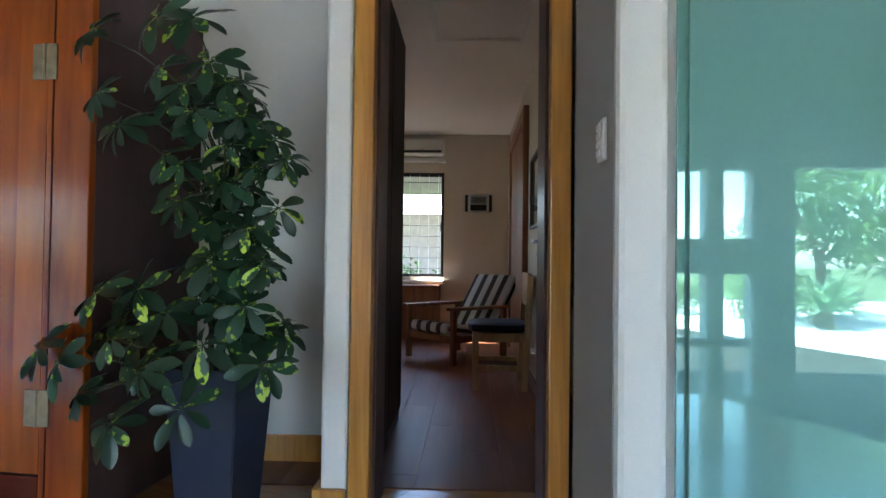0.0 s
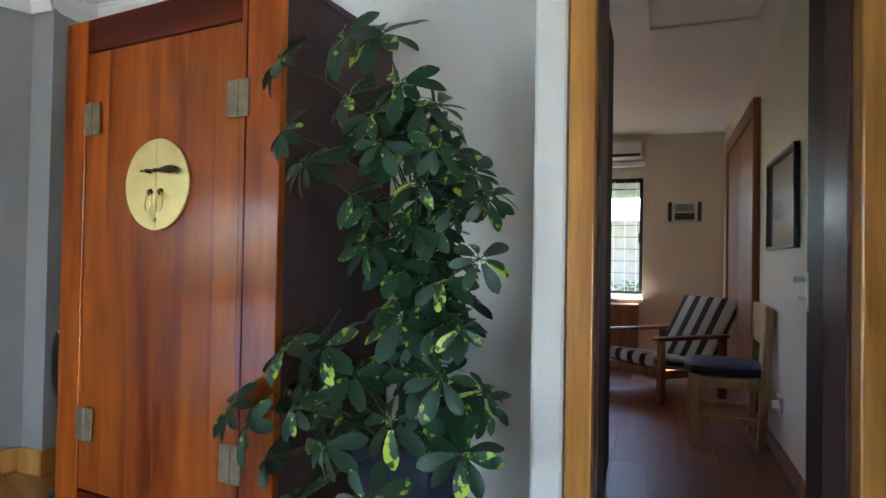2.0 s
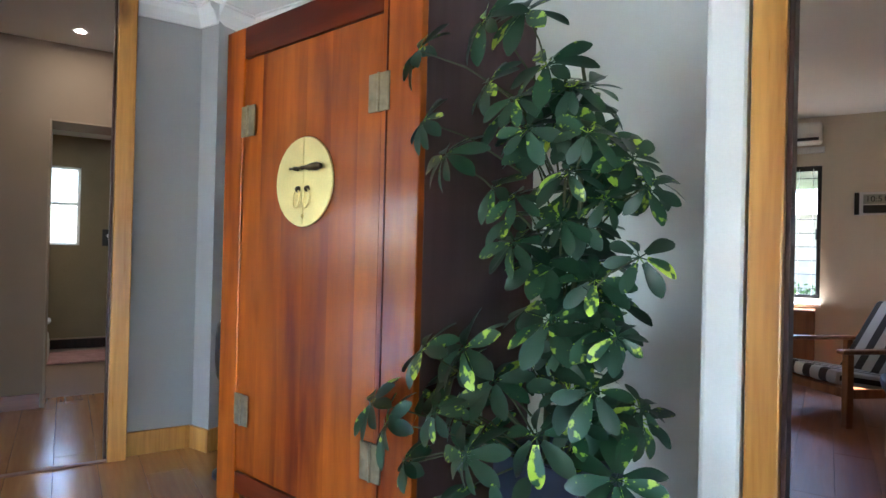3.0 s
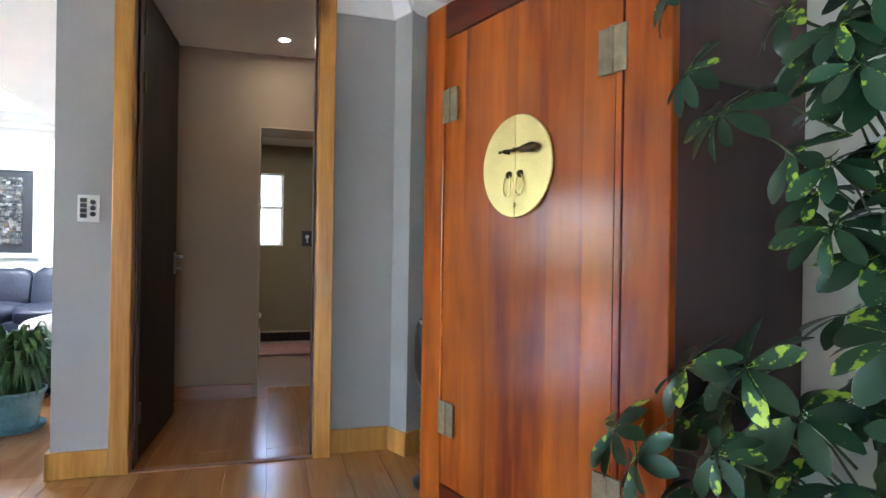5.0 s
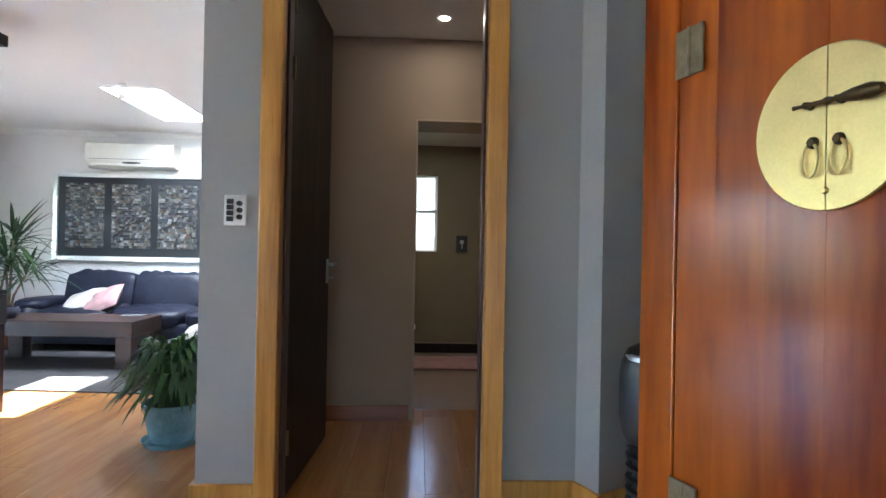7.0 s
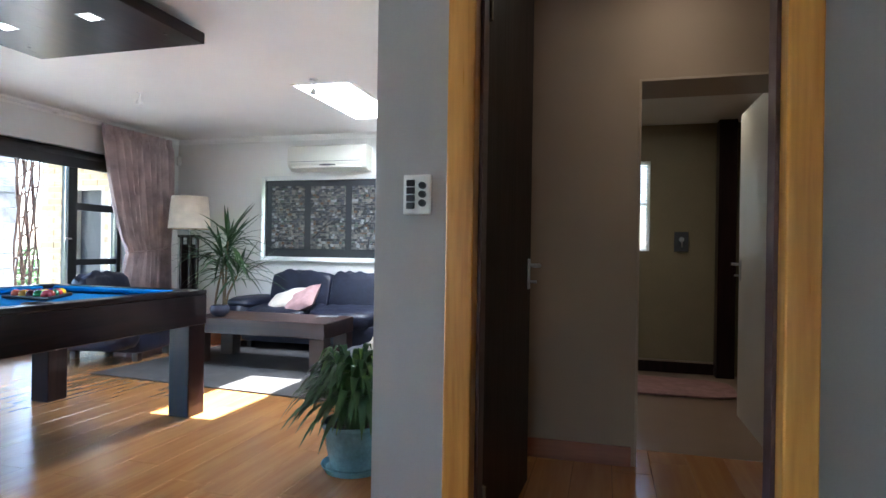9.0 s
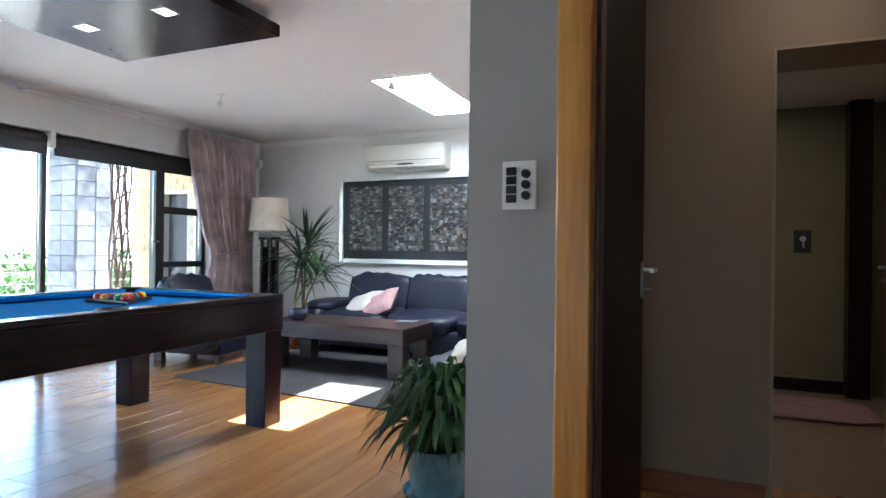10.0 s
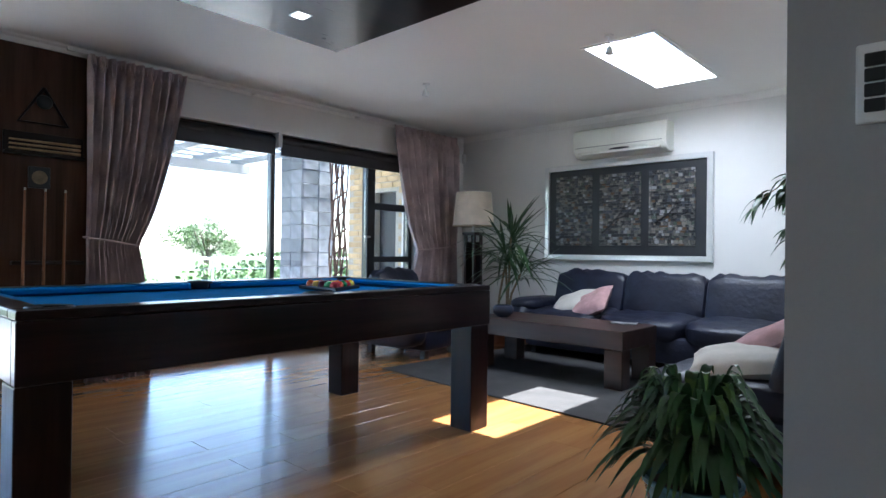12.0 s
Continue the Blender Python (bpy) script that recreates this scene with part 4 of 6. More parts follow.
part("lower_screen", box(B(), -0.1, 0.1, -0.034, -0.03, -0.09, -0.015, 0.002), M["blackplastic"], ck)
digits = bpy.data.curves.new("digits", "FONT")
digits.body, digits.size, digits.align_x, digits.align_y, digits.extrude = "10:51", 0.075, "CENTER", "CENTER", 0.0005
dg = new("digits", digits)
dg.parent = ck
dg.matrix_local = pose(0, -0.0352, 0.04, 90, 0, 0)
digits.materials.append(M["blackplastic"])
pic = thing("framed_picture", HALL @ pose(0.68, 4.015, 1.475, 0, 0, 0), "framed picture under glass on the office wall", "picture")
bm = B()
for a in ((-0.395, -0.375, -0.27, 0.27), (0.375, 0.395, -0.27, 0.27), (-0.375, 0.375, -0.27, -0.25), (-0.375, 0.375, 0.25, 0.27)):
    box(bm, -0.03, 0.0, a[0], a[1], a[2], a[3], 0.002)
part("frame", bm, M["black"], pic, "thin black frame")
part("print", box(B(), -0.012, -0.002, -0.375, 0.375, -0.25, 0.25), M["mirrorless"], pic, "grey-green print under glass")
wd = thing("wardrobe_doors", HALL @ pose(0.68, 4.82, 0), "brown wooden built-in wardrobe front", "wardrobe")
for v0, v1 in ((0.0, 0.11), (1.62, 1.73)):
    part("post", box(B(), -0.05, 0.0, v0, v1, 0, 2.29, 0.006), M["cupboard"], wd)
part("head", box(B(), -0.05, 0.0, 0.11, 1.62, 2.17, 2.29, 0.006), M["cupboard"], wd)
for v0, v1 in ((0.115, 0.862), (0.868, 1.615)):
    part("door", box(B(), -0.03, 0.0, v0, v1, 0.02, 2.165, 0.005), M["cupboard"], wd)
so = thing("wall_socket", HALL @ pose(0.678, 4.05, 0.32), "white wall socket with a plug above the skirting", "socket")
part("plate", box(B(), -0.012, 0, -0.06, 0.06, -0.05, 0.05, 0.003), M["plastic"], so)
part("plug", box(B(), -0.05, -0.012, -0.02, 0.02, -0.02, 0.02, 0.006), M["plastic"], so)

ch = thing("chair", HALL @ pose(0.43, 4.41, 0), "pale wooden chair with a navy padded seat", "chair")
for u, v, h in ((-0.19, -0.22, 0.43), (-0.19, 0.2, 0.43), (0.17, -0.22, 0.85), (0.17, 0.2, 0.85)):
    bm = B()
    box(bm, u - 0.022, u + 0.022, v - 0.022, v + 0.022, 0, h, 0.004)
    if h > 0.5:
        for w in bm.verts:
            if w.co.z > 0.45:
                w.co.x += 0.1 * (w.co.z - 0.45)
    part("leg", bm, M["beech"], ch)
for v in (-0.22, 0.2):
    part("side_rail", box(B(), -0.168, 0.148, v - 0.015, v + 0.015, 0.36, 0.425, 0.004), M["beech"], ch)
    part("stretcher", box(B(), -0.168, 0.148, v - 0.012, v + 0.012, 0.15, 0.19, 0.004), M["beech"], ch)
part("front_rail", box(B(), -0.205, -0.175, -0.198, 0.178, 0.36, 0.425, 0.004), M["beech"], ch)
part("back_rail", box(B(), 0.155, 0.185, -0.198, 0.178, 0.36, 0.425, 0.004), M["beech"], ch)
part("backrest", box(B(), 0.185, 0.215, -0.24, 0.22, 0.62, 0.87, 0.01), M["beech"], ch)
part("seat", pillow(B(), 0.46, 0.48, 0.075, 5, 12, pose(-0.02, -0.01, 0.462)), M["leather"], ch, "navy padded seat", True)


def stripe_material():
    m = bpy.data.materials.new("striped_canvas")
    m.use_nodes = True
    n, l = m.node_tree.nodes, m.node_tree.links
    b = n["Principled BSDF"]
    co, sp, ma, gt, nz = n.new("ShaderNodeTexCoord"), n.new("ShaderNodeSeparateXYZ"), n.new("ShaderNodeMath"), n.new("ShaderNodeMath"), n.new("ShaderNodeTexNoise")
    l.new(co.outputs["Object"], sp.inputs[0])
    ma.operation, ma.inputs[1].default_value = "MULTIPLY", 6.7
    l.new(sp.outputs["Y"], ma.inputs[0])
    fr = n.new("ShaderNodeMath")
    fr.operation = "FRACT"
    l.new(ma.outputs[0], fr.inputs[0])
    gt.operation, gt.inputs[1].default_value = "GREATER_THAN", 0.55
    l.new(fr.outputs[0], gt.inputs[0])
    mx = n.new("ShaderNodeMix")
    mx.data_type = "RGBA"
    mx.inputs["A"].default_value, mx.inputs["B"].default_value = (0.5, 0.49, 0.46, 1), (0.035, 0.028, 0.025, 1)
    l.new(gt.outputs[0], mx.inputs["Factor"])
    l.new(mx.outputs["Result"], b.inputs["Base Color"])
    b.inputs["Roughness"].default_value = 0.95
    nz.inputs["Scale"].default_value = 250
    bp = n.new("ShaderNodeBump")
    bp.inputs["Strength"].default_value = 0.2
    l.new(nz.outputs["Fac"], bp.inputs["Height"])
    l.new(bp.outputs["Normal"], b.inputs["Normal"])
    return m


M["stripes"] = stripe_material()
ac = thing("armchair", HALL @ pose(0.07, 5.65, 0, 0, 0, 42), "wooden armchair with black and white striped cushions", "armchair")
for v in (-0.34, 0.34):
    part("front_leg", box(B(), -0.36, -0.31, v - 0.025, v + 0.025, 0, 0.5, 0.006), M["teak"], ac)
    part("rear_leg", box(B(), 0.28, 0.33, v - 0.025, v + 0.025, 0, 0.5, 0.006), M["teak"], ac)
    part("armrest", box(B(), -0.4, 0.36, v - 0.035, v + 0.035, 0.5, 0.53, 0.01), M["teak"], ac)
    part("side_rail", box(B(), -0.31, 0.28, v - 0.015, v + 0.015, 0.2, 0.26, 0.004), M["teak"], ac)
part("cross_rail", box(B(), -0.35, -0.32, -0.315, 0.315, 0.2, 0.26, 0.004), M["teak"], ac)
part("seat_cushion", box(B(), -0.4, 0.3, -0.3, 0.3, 0.0, 0.1, 0.035, pose(0, 0, 0.23, 0, 8, 0)), M["stripes"], ac, "striped seat cushion", True)
part("back_cushion", box(B(), -0.05, 0.05, -0.3, 0.3, 0.0, 0.66, 0.035, pose(0.2, 0, 0.25, 0, 33, 0)), M["stripes"], ac, "striped back cushion", True)



# ---- pool room ----
PX0, PX1, PY0, PY1, PZ = -5.16, -2.95, -3.77, -2.47, 0.8
pt = thing("pool_table", pose(0, 0, 0), "dark wenge pool table with bright blue cloth", "pool table")
for x in (PX0, PX1 - 0.15):
    for y in (PY0 + 0.01, PY1 - 0.16):
        part("leg", box(B(), x, x + 0.15, y, y + 0.15, 0.0, 0.578, 0.006), M["wengev"], pt)
part("long_apron", box(B(), PX0, PX1, PY1 - 0.05, PY1, 0.58, PZ - 0.03, 0.005), M["wenge"], pt)
part("long_apron", box(B(), PX0, PX1, PY0, PY0 + 0.05, 0.58, PZ - 0.03, 0.005), M["wenge"], pt)
part("end_apron", box(B(), PX0, PX0 + 0.05, PY0 + 0.05, PY1 - 0.05, 0.58, PZ - 0.03, 0.004), M["wenge"], pt)
part("end_apron", box(B(), PX1 - 0.05, PX1, PY0 + 0.05, PY1 - 0.05, 0.58, PZ - 0.03, 0.004), M["wenge"], pt)
part("bed", box(B(), PX0 + 0.051, PX1 - 0.051, PY0 + 0.051, PY1 - 0.051, 0.7, 0.757), M["felt"], pt, "blue felt playing bed")
R = 0.1
part("long_rail", box(B(), PX0, PX1, PY1 - R, PY1, PZ - 0.029, PZ, 0.006), M["wenge"], pt)
part("long_rail", box(B(), PX0, PX1, PY0, PY0 + R, PZ - 0.029, PZ, 0.006), M["wenge"], pt)
part("end_rail", box(B(), PX0, PX0 + R, PY0 + R, PY1 - R, PZ - 0.029, PZ, 0.006), M["wenge"], pt)
part("end_rail", box(B(), PX1 - R, PX1, PY0 + R, PY1 - R, PZ - 0.029, PZ, 0.006), M["wenge"], pt)
xm = (PX0 + PX1) / 2


def cushion(a, b, c, inward, along):
    """A felt nose between two pockets, with mitred ends."""
    bm = B()
    sec = [(0, 0.758), (0.045, 0.772), (0.05, 0.79), (0.0, 0.797)]
    ra, rb = [], []
    for o, z in sec:
        p, q = a + o * 0.8, b - o * 0.8
        if along == "x":
            ra.append(bm.verts.new((p, c + inward * o, z)))
            rb.append(bm.verts.new((q, c + inward * o, z)))
        else:
            ra.append(bm.verts.new((c + inward * o, p, z)))
            rb.append(bm.verts.new((c + inward * o, q, z)))
    for i in range(4):
        j = (i + 1) % 4
        bm.faces.new((ra[i], ra[j], rb[j], rb[i]))
    bm.faces.new(ra[::-1])
    bm.faces.new(rb)
    bmesh.ops.recalc_face_normals(bm, faces=bm.faces)
    part("cushion", bm, M["felt"], pt, "blue felt cushion")


for y, s in ((PY1 - R, -1), (PY0 + R, 1)):
    cushion(PX0 + R + 0.05, xm - 0.055, y, s, "x")
    cushion(xm + 0.055, PX1 - R - 0.05, y, s, "x")
for x, s in ((PX0 + R, 1), (PX1 - R, -1)):
    cushion(PY0 + R + 0.05, PY1 - R - 0.05, x, s, "y")
for x in (PX0 + R + 0.005, xm, PX1 - R - 0.005):
    for y in (PY0 + R - 0.01, PY1 - R + 0.01):
        bm = B()
        lathe(bm, [(0.0, PZ - 0.034), (0.045, PZ - 0.034), (0.05, PZ + 0.001), (0.062, PZ + 0.005), (0.068, PZ + 0.001), (0.068, PZ - 0.01)], 24, pose(x, y, 0))
        part("pocket", bm, M["blackplastic"], pt, "black leather pocket rim", True)

ball_cols = [(0.75, 0.5, 0.02), (0.02, 0.04, 0.3), (0.55, 0.03, 0.02), (0.12, 0.02, 0.2), (0.7, 0.2, 0.02), (0.02, 0.2, 0.06), (0.3, 0.03, 0.03), (0.01, 0.01, 0.01), (0.7, 0.55, 0.1), (0.6, 0.06, 0.03), (0.55, 0.08, 0.03), (0.65, 0.3, 0.05), (0.1, 0.02, 0.03), (0.03, 0.25, 0.08), (0.5, 0.05, 0.06)]
bx, by, bd = -4.74, -3.2, 0.0565
k = 0
for row in range(5):
    for i in range(row + 1):
        mt = material("ball_lacquer", ball_cols[k], 0.08, spread=0.02, bump=0, coat=0.6)
        bm = B()
        bmesh.ops.create_uvsphere(bm, u_segments=20, v_segments=12, radius=bd / 2)
        single("billiard_ball", bm, mt, pose(bx + row * bd * 0.87, by + (i - row / 2) * bd, 0.757 + bd / 2), "glossy billiard ball racked on the blue cloth", "billiard ball", "racked balls", True)
        k += 1
tri_in = [(bx - 0.065, by), (bx + 4 * bd * 0.87 + 0.035, by - 0.168), (bx + 4 * bd * 0.87 + 0.035, by + 0.168)]
bm = B()
tube(bm, [(*tri_in[0], 0.77), (*tri_in[1], 0.77), (*tri_in[2], 0.77), (*tri_in[0], 0.77)], 0.011, seg=8)
single("ball_rack", bm, M["blackplastic"], pose(0, 0, 0), "black triangular rack round the balls", "ball rack", smooth=True)

# ceiling canopy above the table
cn = thing("light_canopy", pose(-3.82, -3.005, CEIL), "dark wooden lighting canopy with small square spots", "ceiling light")
part("panel", box(B(), -1.14, 1.14, -0.645, 0.645, -0.125, -0.055, 0.006), M["wenge"], cn)
part("hanger", box(B(), -0.95, 0.95, -0.5, 0.5, -0.055, -0.001), M["black"], cn)
for x in (-0.62, 0.0, 0.62):
    for y in (-0.295, 0.315):
        sp = part("spot", box(B(), x - 0.05, x + 0.05, y - 0.05, y + 0.05, -0.129, -0.1249, 0.001), M["steel"], cn, "square steel spot")
        part("lens", box(B(), x - 0.033, x + 0.033, y - 0.033, y + 0.033, -0.1315, -0.1291), M["spotglow"], sp, "lit lens")
for x in (-0.93, 0.93):
    for y in (-0.5, 0.54):
        part("screw", lathe(B(), [(0, -0.131), (0.01, -0.13), (0.013, -0.125)], 12, pose(x, y, 0)), M["black"], cn)


def ceiling_spot(x, y, turn):
    ob = thing("ceiling_spot", pose(x, y, CEIL, 0, 0, turn), "small white swivel spot on the ceiling", "ceiling light", "swivel spots")
    part("rose", lathe(B(), [(0, -0.012), (0.03, -0.012), (0.034, -0.004), (0.034, 0.0)], 20), M["plastic"], ob, smooth=True)
    part("arm", tube(B(), [(0, 0, -0.01), (0.0, 0, -0.04), (0.03, 0, -0.06), (0.03, 0, -0.075)], 0.006), M["plastic"], ob, smooth=True)
    part("cup", lathe(B(), [(0.0, -0.07), (0.02, -0.072), (0.03, -0.115), (0.027, -0.115), (0.016, -0.08)], 18, pose(0.03, 0, 0, 0, 0, 0)), M["plastic"], ob, smooth=True)


ceiling_spot(-6.2, -4.0, 30)
ceiling_spot(-6.17, -2.27, 200)

# mosaic picture
art = thing("mosaic_picture", pose(-8.3, 0, 0), "three-panel mosaic picture of a tree in a silver frame", "picture")
AY0, AY1, AZ0, AZ1 = -4.085, -2.255, 0.915, 1.957
for a in ((AY0, AY0 + 0.055, AZ0, AZ1), (AY1 - 0.055, AY1, AZ0, AZ1), (AY0 + 0.055, AY1 - 0.055, AZ0, AZ0 + 0.055), (AY0 + 0.055, AY1 - 0.055, AZ1 - 0.055, AZ1)):
    part("frame", box(B(), 0.0, 0.045, *a, 0.004), M["silver"], art, "silver frame moulding")
part("mount", box(B(), 0.002, 0.02, AY0 + 0.055, AY1 - 0.055, AZ0 + 0.055, AZ1 - 0.055), M["artblack"], art, "black mount board")
tm = bpy.data.materials.new("mosaic_stone")
tm.use_nodes = True
tn, tl = tm.node_tree.nodes, tm.node_tree.links
geo, cr = tn.new("ShaderNodeNewGeometry"), tn.new("ShaderNodeValToRGB")
tl.new(geo.outputs["Random Per Island"], cr.inputs["Fac"])
cr.color_ramp.interpolation = "CONSTANT"
stops = [(0.0, (0.05, 0.05, 0.055)), (0.22, (0.16, 0.155, 0.14)), (0.4, (0.26, 0.24, 0.21)), (0.56, (0.09, 0.1, 0.12)), (0.7, (0.36, 0.33, 0.28)), (0.8, (0.2, 0.11, 0.05)), (0.87, (0.12, 0.16, 0.12)), (0.94, (0.5, 0.5, 0.5))]
cr.color_ramp.elements[0].position, cr.color_ramp.elements[0].color = 0.0, (*stops[0][1], 1)
cr.color_ramp.elements[1].position, cr.color_ramp.elements[1].color = stops[1][0], (*stops[1][1], 1)
for p, c in stops[2:]:
    e = cr.color_ramp.elements.new(p)
    e.color = (*c, 1)
for e in cr.color_ramp.elements:
    e.color = (e.color[0] * 0.55, e.color[1] * 0.55, e.color[2] * 0.57, 1)
tl.new(cr.outputs["Color"], tn["Principled BSDF"].inputs["Base Color"])
tn["Principled BSDF"].inputs["Roughness"].default_value = 0.35
rnd = random.Random(4)
PANELS = [(-3.945, -3.497), (-3.413, -2.956), (-2.876, -2.416)]
for a, b in PANELS:
    bm = B()
    zz = 1.07
    while zz < 1.81:
        h = rnd.uniform(0.018, 0.036)
        yy = a
        while yy < b - 0.012:
            w = min(rnd.uniform(0.02, 0.055), b - yy)
            d = rnd.uniform(0.025, 0.034)
            vs = [bm.verts.new(p) for p in ((0.02, yy + 0.0015, zz + 0.0015), (0.02, yy + w - 0.0015, zz + 0.0015), (0.02, yy + w - 0.0015, zz + h - 0.0015), (0.02, yy + 0.0015, zz + h - 0.0015),
                                            (d, yy + 0.003, zz + 0.003), (d + rnd.uniform(-0.004, 0.004), yy + w - 0.003, zz + 0.003), (d + rnd.uniform(-0.004, 0.004), yy + w - 0.003, zz + h - 0.003), (d, yy + 0.003, zz + h - 0.003))]
            for f in ((4, 5, 6, 7), (0, 1, 5, 4), (1, 2, 6, 5), (2, 3, 7, 6), (3, 0, 4, 7)):
                bm.faces.new([vs[q] for q in f])
            yy += w
        zz += h
    tagged(part("mosaic", bm, tm, art, "mosaic of small stone and shell chips"), kind="stuff")


def branch(bm, y, z, a, ln, r, depth):
    y2, z2 = y + ln * math.cos(a), z + ln * math.sin(a)
    tube(bm, [(0.036, y, z), (0.038, (y + y2) / 2 + 0.01, (z + z2) / 2), (0.036, y2, z2)], r, r * 0.6, 6)
    if depth:
        for da in (-0.5, 0.35):
            branch(bm, y2, z2, a + da + rnd.uniform(-0.2, 0.2), ln * 0.7, r * 0.62, depth - 1)


for y, z, a, ln, r, depth in ((-3.38, 1.2, 0.75, 0.2, 0.012, 2), (-2.81, 1.3, 0.55, 0.17, 0.012, 2), (-3.24, 1.34, 0.3, 0.16, 0.008, 1), (-3.93, 1.12, 0.6, 0.13, 0.008, 1)):
    bm = B()
    branch(bm, y, z, a, ln, r, depth)
    part("branch", bm, M["black"], art, "dark tree branch")

ac1 = thing("air_conditioner", pose(-8.3, -3.135, 2.0), "cream split air conditioner above the picture", "air conditioner")
bm = B()
prof = [(0.0, 0.0), (0.13, 0.0), (0.2, 0.05), (0.215, 0.1), (0.21, 0.24), (0.19, 0.285), (0.0, 0.285)]
lo = [bm.verts.new((x, -0.5, z)) for x, z in prof]
hi = [bm.verts.new((x, 0.5, z)) for x, z in prof]
bm.faces.new(lo)
bm.faces.new(hi[::-1])
for i in range(len(prof)):
    j = (i + 1) % len(prof)
    bm.faces.new((lo[i], hi[i], hi[j], lo[j]))
bmesh.ops.recalc_face_normals(bm, faces=bm.faces)
bmesh.ops.bevel(bm, geom=list(bm.edges), offset=0.008, segments=2, affect="EDGES")
part("housing", bm, M["offplastic"], ac1, smooth=True)
part("outlet", box(B(), 0.15, 0.208, -0.44, 0.44, 0.022, 0.05, 0.004), M["offplastic"], ac1)
part("slot", box(B(), 0.213, 0.218, -0.46, 0.46, 0.095, 0.099), M["black"], ac1)
part("badge", pillow(B(), 0.012, 0.22, 0.028, 2.2, 8, pose(0.204, 0.02, 0.055)), M["black"], ac1, "dark oval display")
part("grille", box(B(), 0.02, 0.19, -0.45, 0.45, 0.284, 0.29, 0.002), M["offplastic"], ac1)
sn = thing("alarm_sensor", pose(-8.22, -5.28, 2.17, 0, 0, 45), "small white motion sensor in the corner", "sensor")
part("body", box(B(), -0.035, 0.035, -0.02, 0.03, -0.06, 0.06, 0.012), M["plastic"], sn)
part("lens", pillow(B(), 0.05, 0.03, 0.06, 3, 8, pose(0, 0.025, 0.01)), M["offplastic"], sn, smooth=True)


# sofas
def sofa(name, m, seats, width, label, left_arm=True, right_arm=True, depth=0.95):
    """A leather sofa along local x, facing local -y, with its back at y = 0."""
    ob = thing(name, m, label, "sofa")
    L = seats * width
    part("base", box(B(), 0.0, L, -depth + 0.06, -0.02, 0.08, 0.3, 0.04), M["leather"], ob, smooth=True)
    part("back_frame", box(B(), 0.0, L, -0.22, 0.0, 0.29, 0.68, 0.05), M["leather"], ob, smooth=True)
    for i in range(seats):
        c = (i + 0.5) * width
        part("seat_cushion", pillow(B(), width + 0.012, depth - 0.14, 0.19, 5.0, 16, pose(c, -depth / 2 - 0.06, 0.36, 3, 0, 0), 0.25, i), M["leather"], ob, smooth=True)
        part("back_cushion", pillow(B(), width + 0.004, 0.2, 0.46, 6.5, 18, pose(c, -0.24, 0.575, -16, 0, 0), 0.22, 7 + i), M["leather"], ob, smooth=True)
    for on, x in ((left_arm, -0.1), (right_arm, L + 0.1)):
        if on:
            part("arm", pillow(B(), 0.26, depth - 0.05, 0.36, 4.0, 14, pose(x, -depth / 2, 0.3), 0.1, 3), M["leather"], ob, smooth=True)
            part("arm_pad", pillow(B(), 0.3, depth - 0.2, 0.13, 3.2, 14, pose(x, -depth / 2 - 0.02, 0.47), 0.15, 5), M["leather"], ob, smooth=True)
    for x in (0.08, L - 0.08):
        for y in (-depth + 0.14, -0.12):
            part("foot", box(B(), x - 0.03, x + 0.03, y - 0.03, y + 0.03, 0.0, 0.085, 0.006), M["black"], ob)
    return ob


sofa("sofa", pose(-8.22, -3.72, 0, 0, 0, 90), 3, 0.76, "navy leather three-seat sofa under the picture", True, False)
sofa("sofa", pose(-5.3, -0.74, 0, 0, 0, 0) @ pose(-1.62, 0, -0.02), 2, 0.8, "low navy leather sofa along the wall", False, False)
sofa("armchair", pose(-6.98, -5.02, 0, 0, 0, 180 + 8) @ pose(-0.78, 0, 0), 1, 0.62, "navy leather armchair beside the curtain", True, True, 0.9)


def throw_pillow(m, mat, label, s=0.44):
    bm = B()
    n = 14
    grid = {}
    for side in (1, -1):
        for i in range(n + 1):
            for j in range(n + 1):
                x, y = 2 * i / n - 1, 2 * j / n - 1
                e = (1 - x ** 4) * (1 - y ** 4)
                pinch = 1 - 0.08 * (1 - x * x) * abs(y) ** 3 - 0.0
                z = side * 0.075 * max(0, e) ** 0.6 * (1 + 0.2 * noise.noise(Vector((x * 2, y * 2, side))))
                edge = i in (0, n) or j in (0, n)
                if edge and side == -1:
                    grid[(side, i, j)] = grid[(1, i, j)]
                else:
                    grid[(side, i, j)] = bm.verts.new((x * s / 2 * (1 - 0.06 * (1 - y * y)), y * s / 2 * (1 - 0.06 * (1 - x * x)), z))
    for side in (1, -1):
        for i in range(n):
            for j in range(n):
                q = [grid[(side, i, j)], grid[(side, i + 1, j)], grid[(side, i + 1, j + 1)], grid[(side, i, j + 1)]]
                bm.faces.new(q if side == 1 else q[::-1])
    return single("throw_pillow", bm, mat, m, label, "cushion", "sofa cushions", True)


throw_pillow(pose(-7.64, -3.38, 0.475, 0, 0, 90) @ pose(0, 0, 0, 28, -18, 0), M["cushw"], "cream cushion leaning on the sofa", 0.42)
throw_pillow(pose(-7.55, -3.12, 0.5, 0, 0, 90) @ pose(0, 0, 0, 30, -26, 0), M["cushp"], "dusty pink cushion leaning on the sofa", 0.42)
throw_pillow(pose(-5.62, -1.27, 0.465, 8, 4, 14), M["cushw"], "cream cushion lying on the leather sofa", 0.5)
throw_pillow(pose(-5.86, -1.24, 0.53, 30, 6, 0), M["cushp"], "pink cushion leaning on the leather sofa", 0.46)

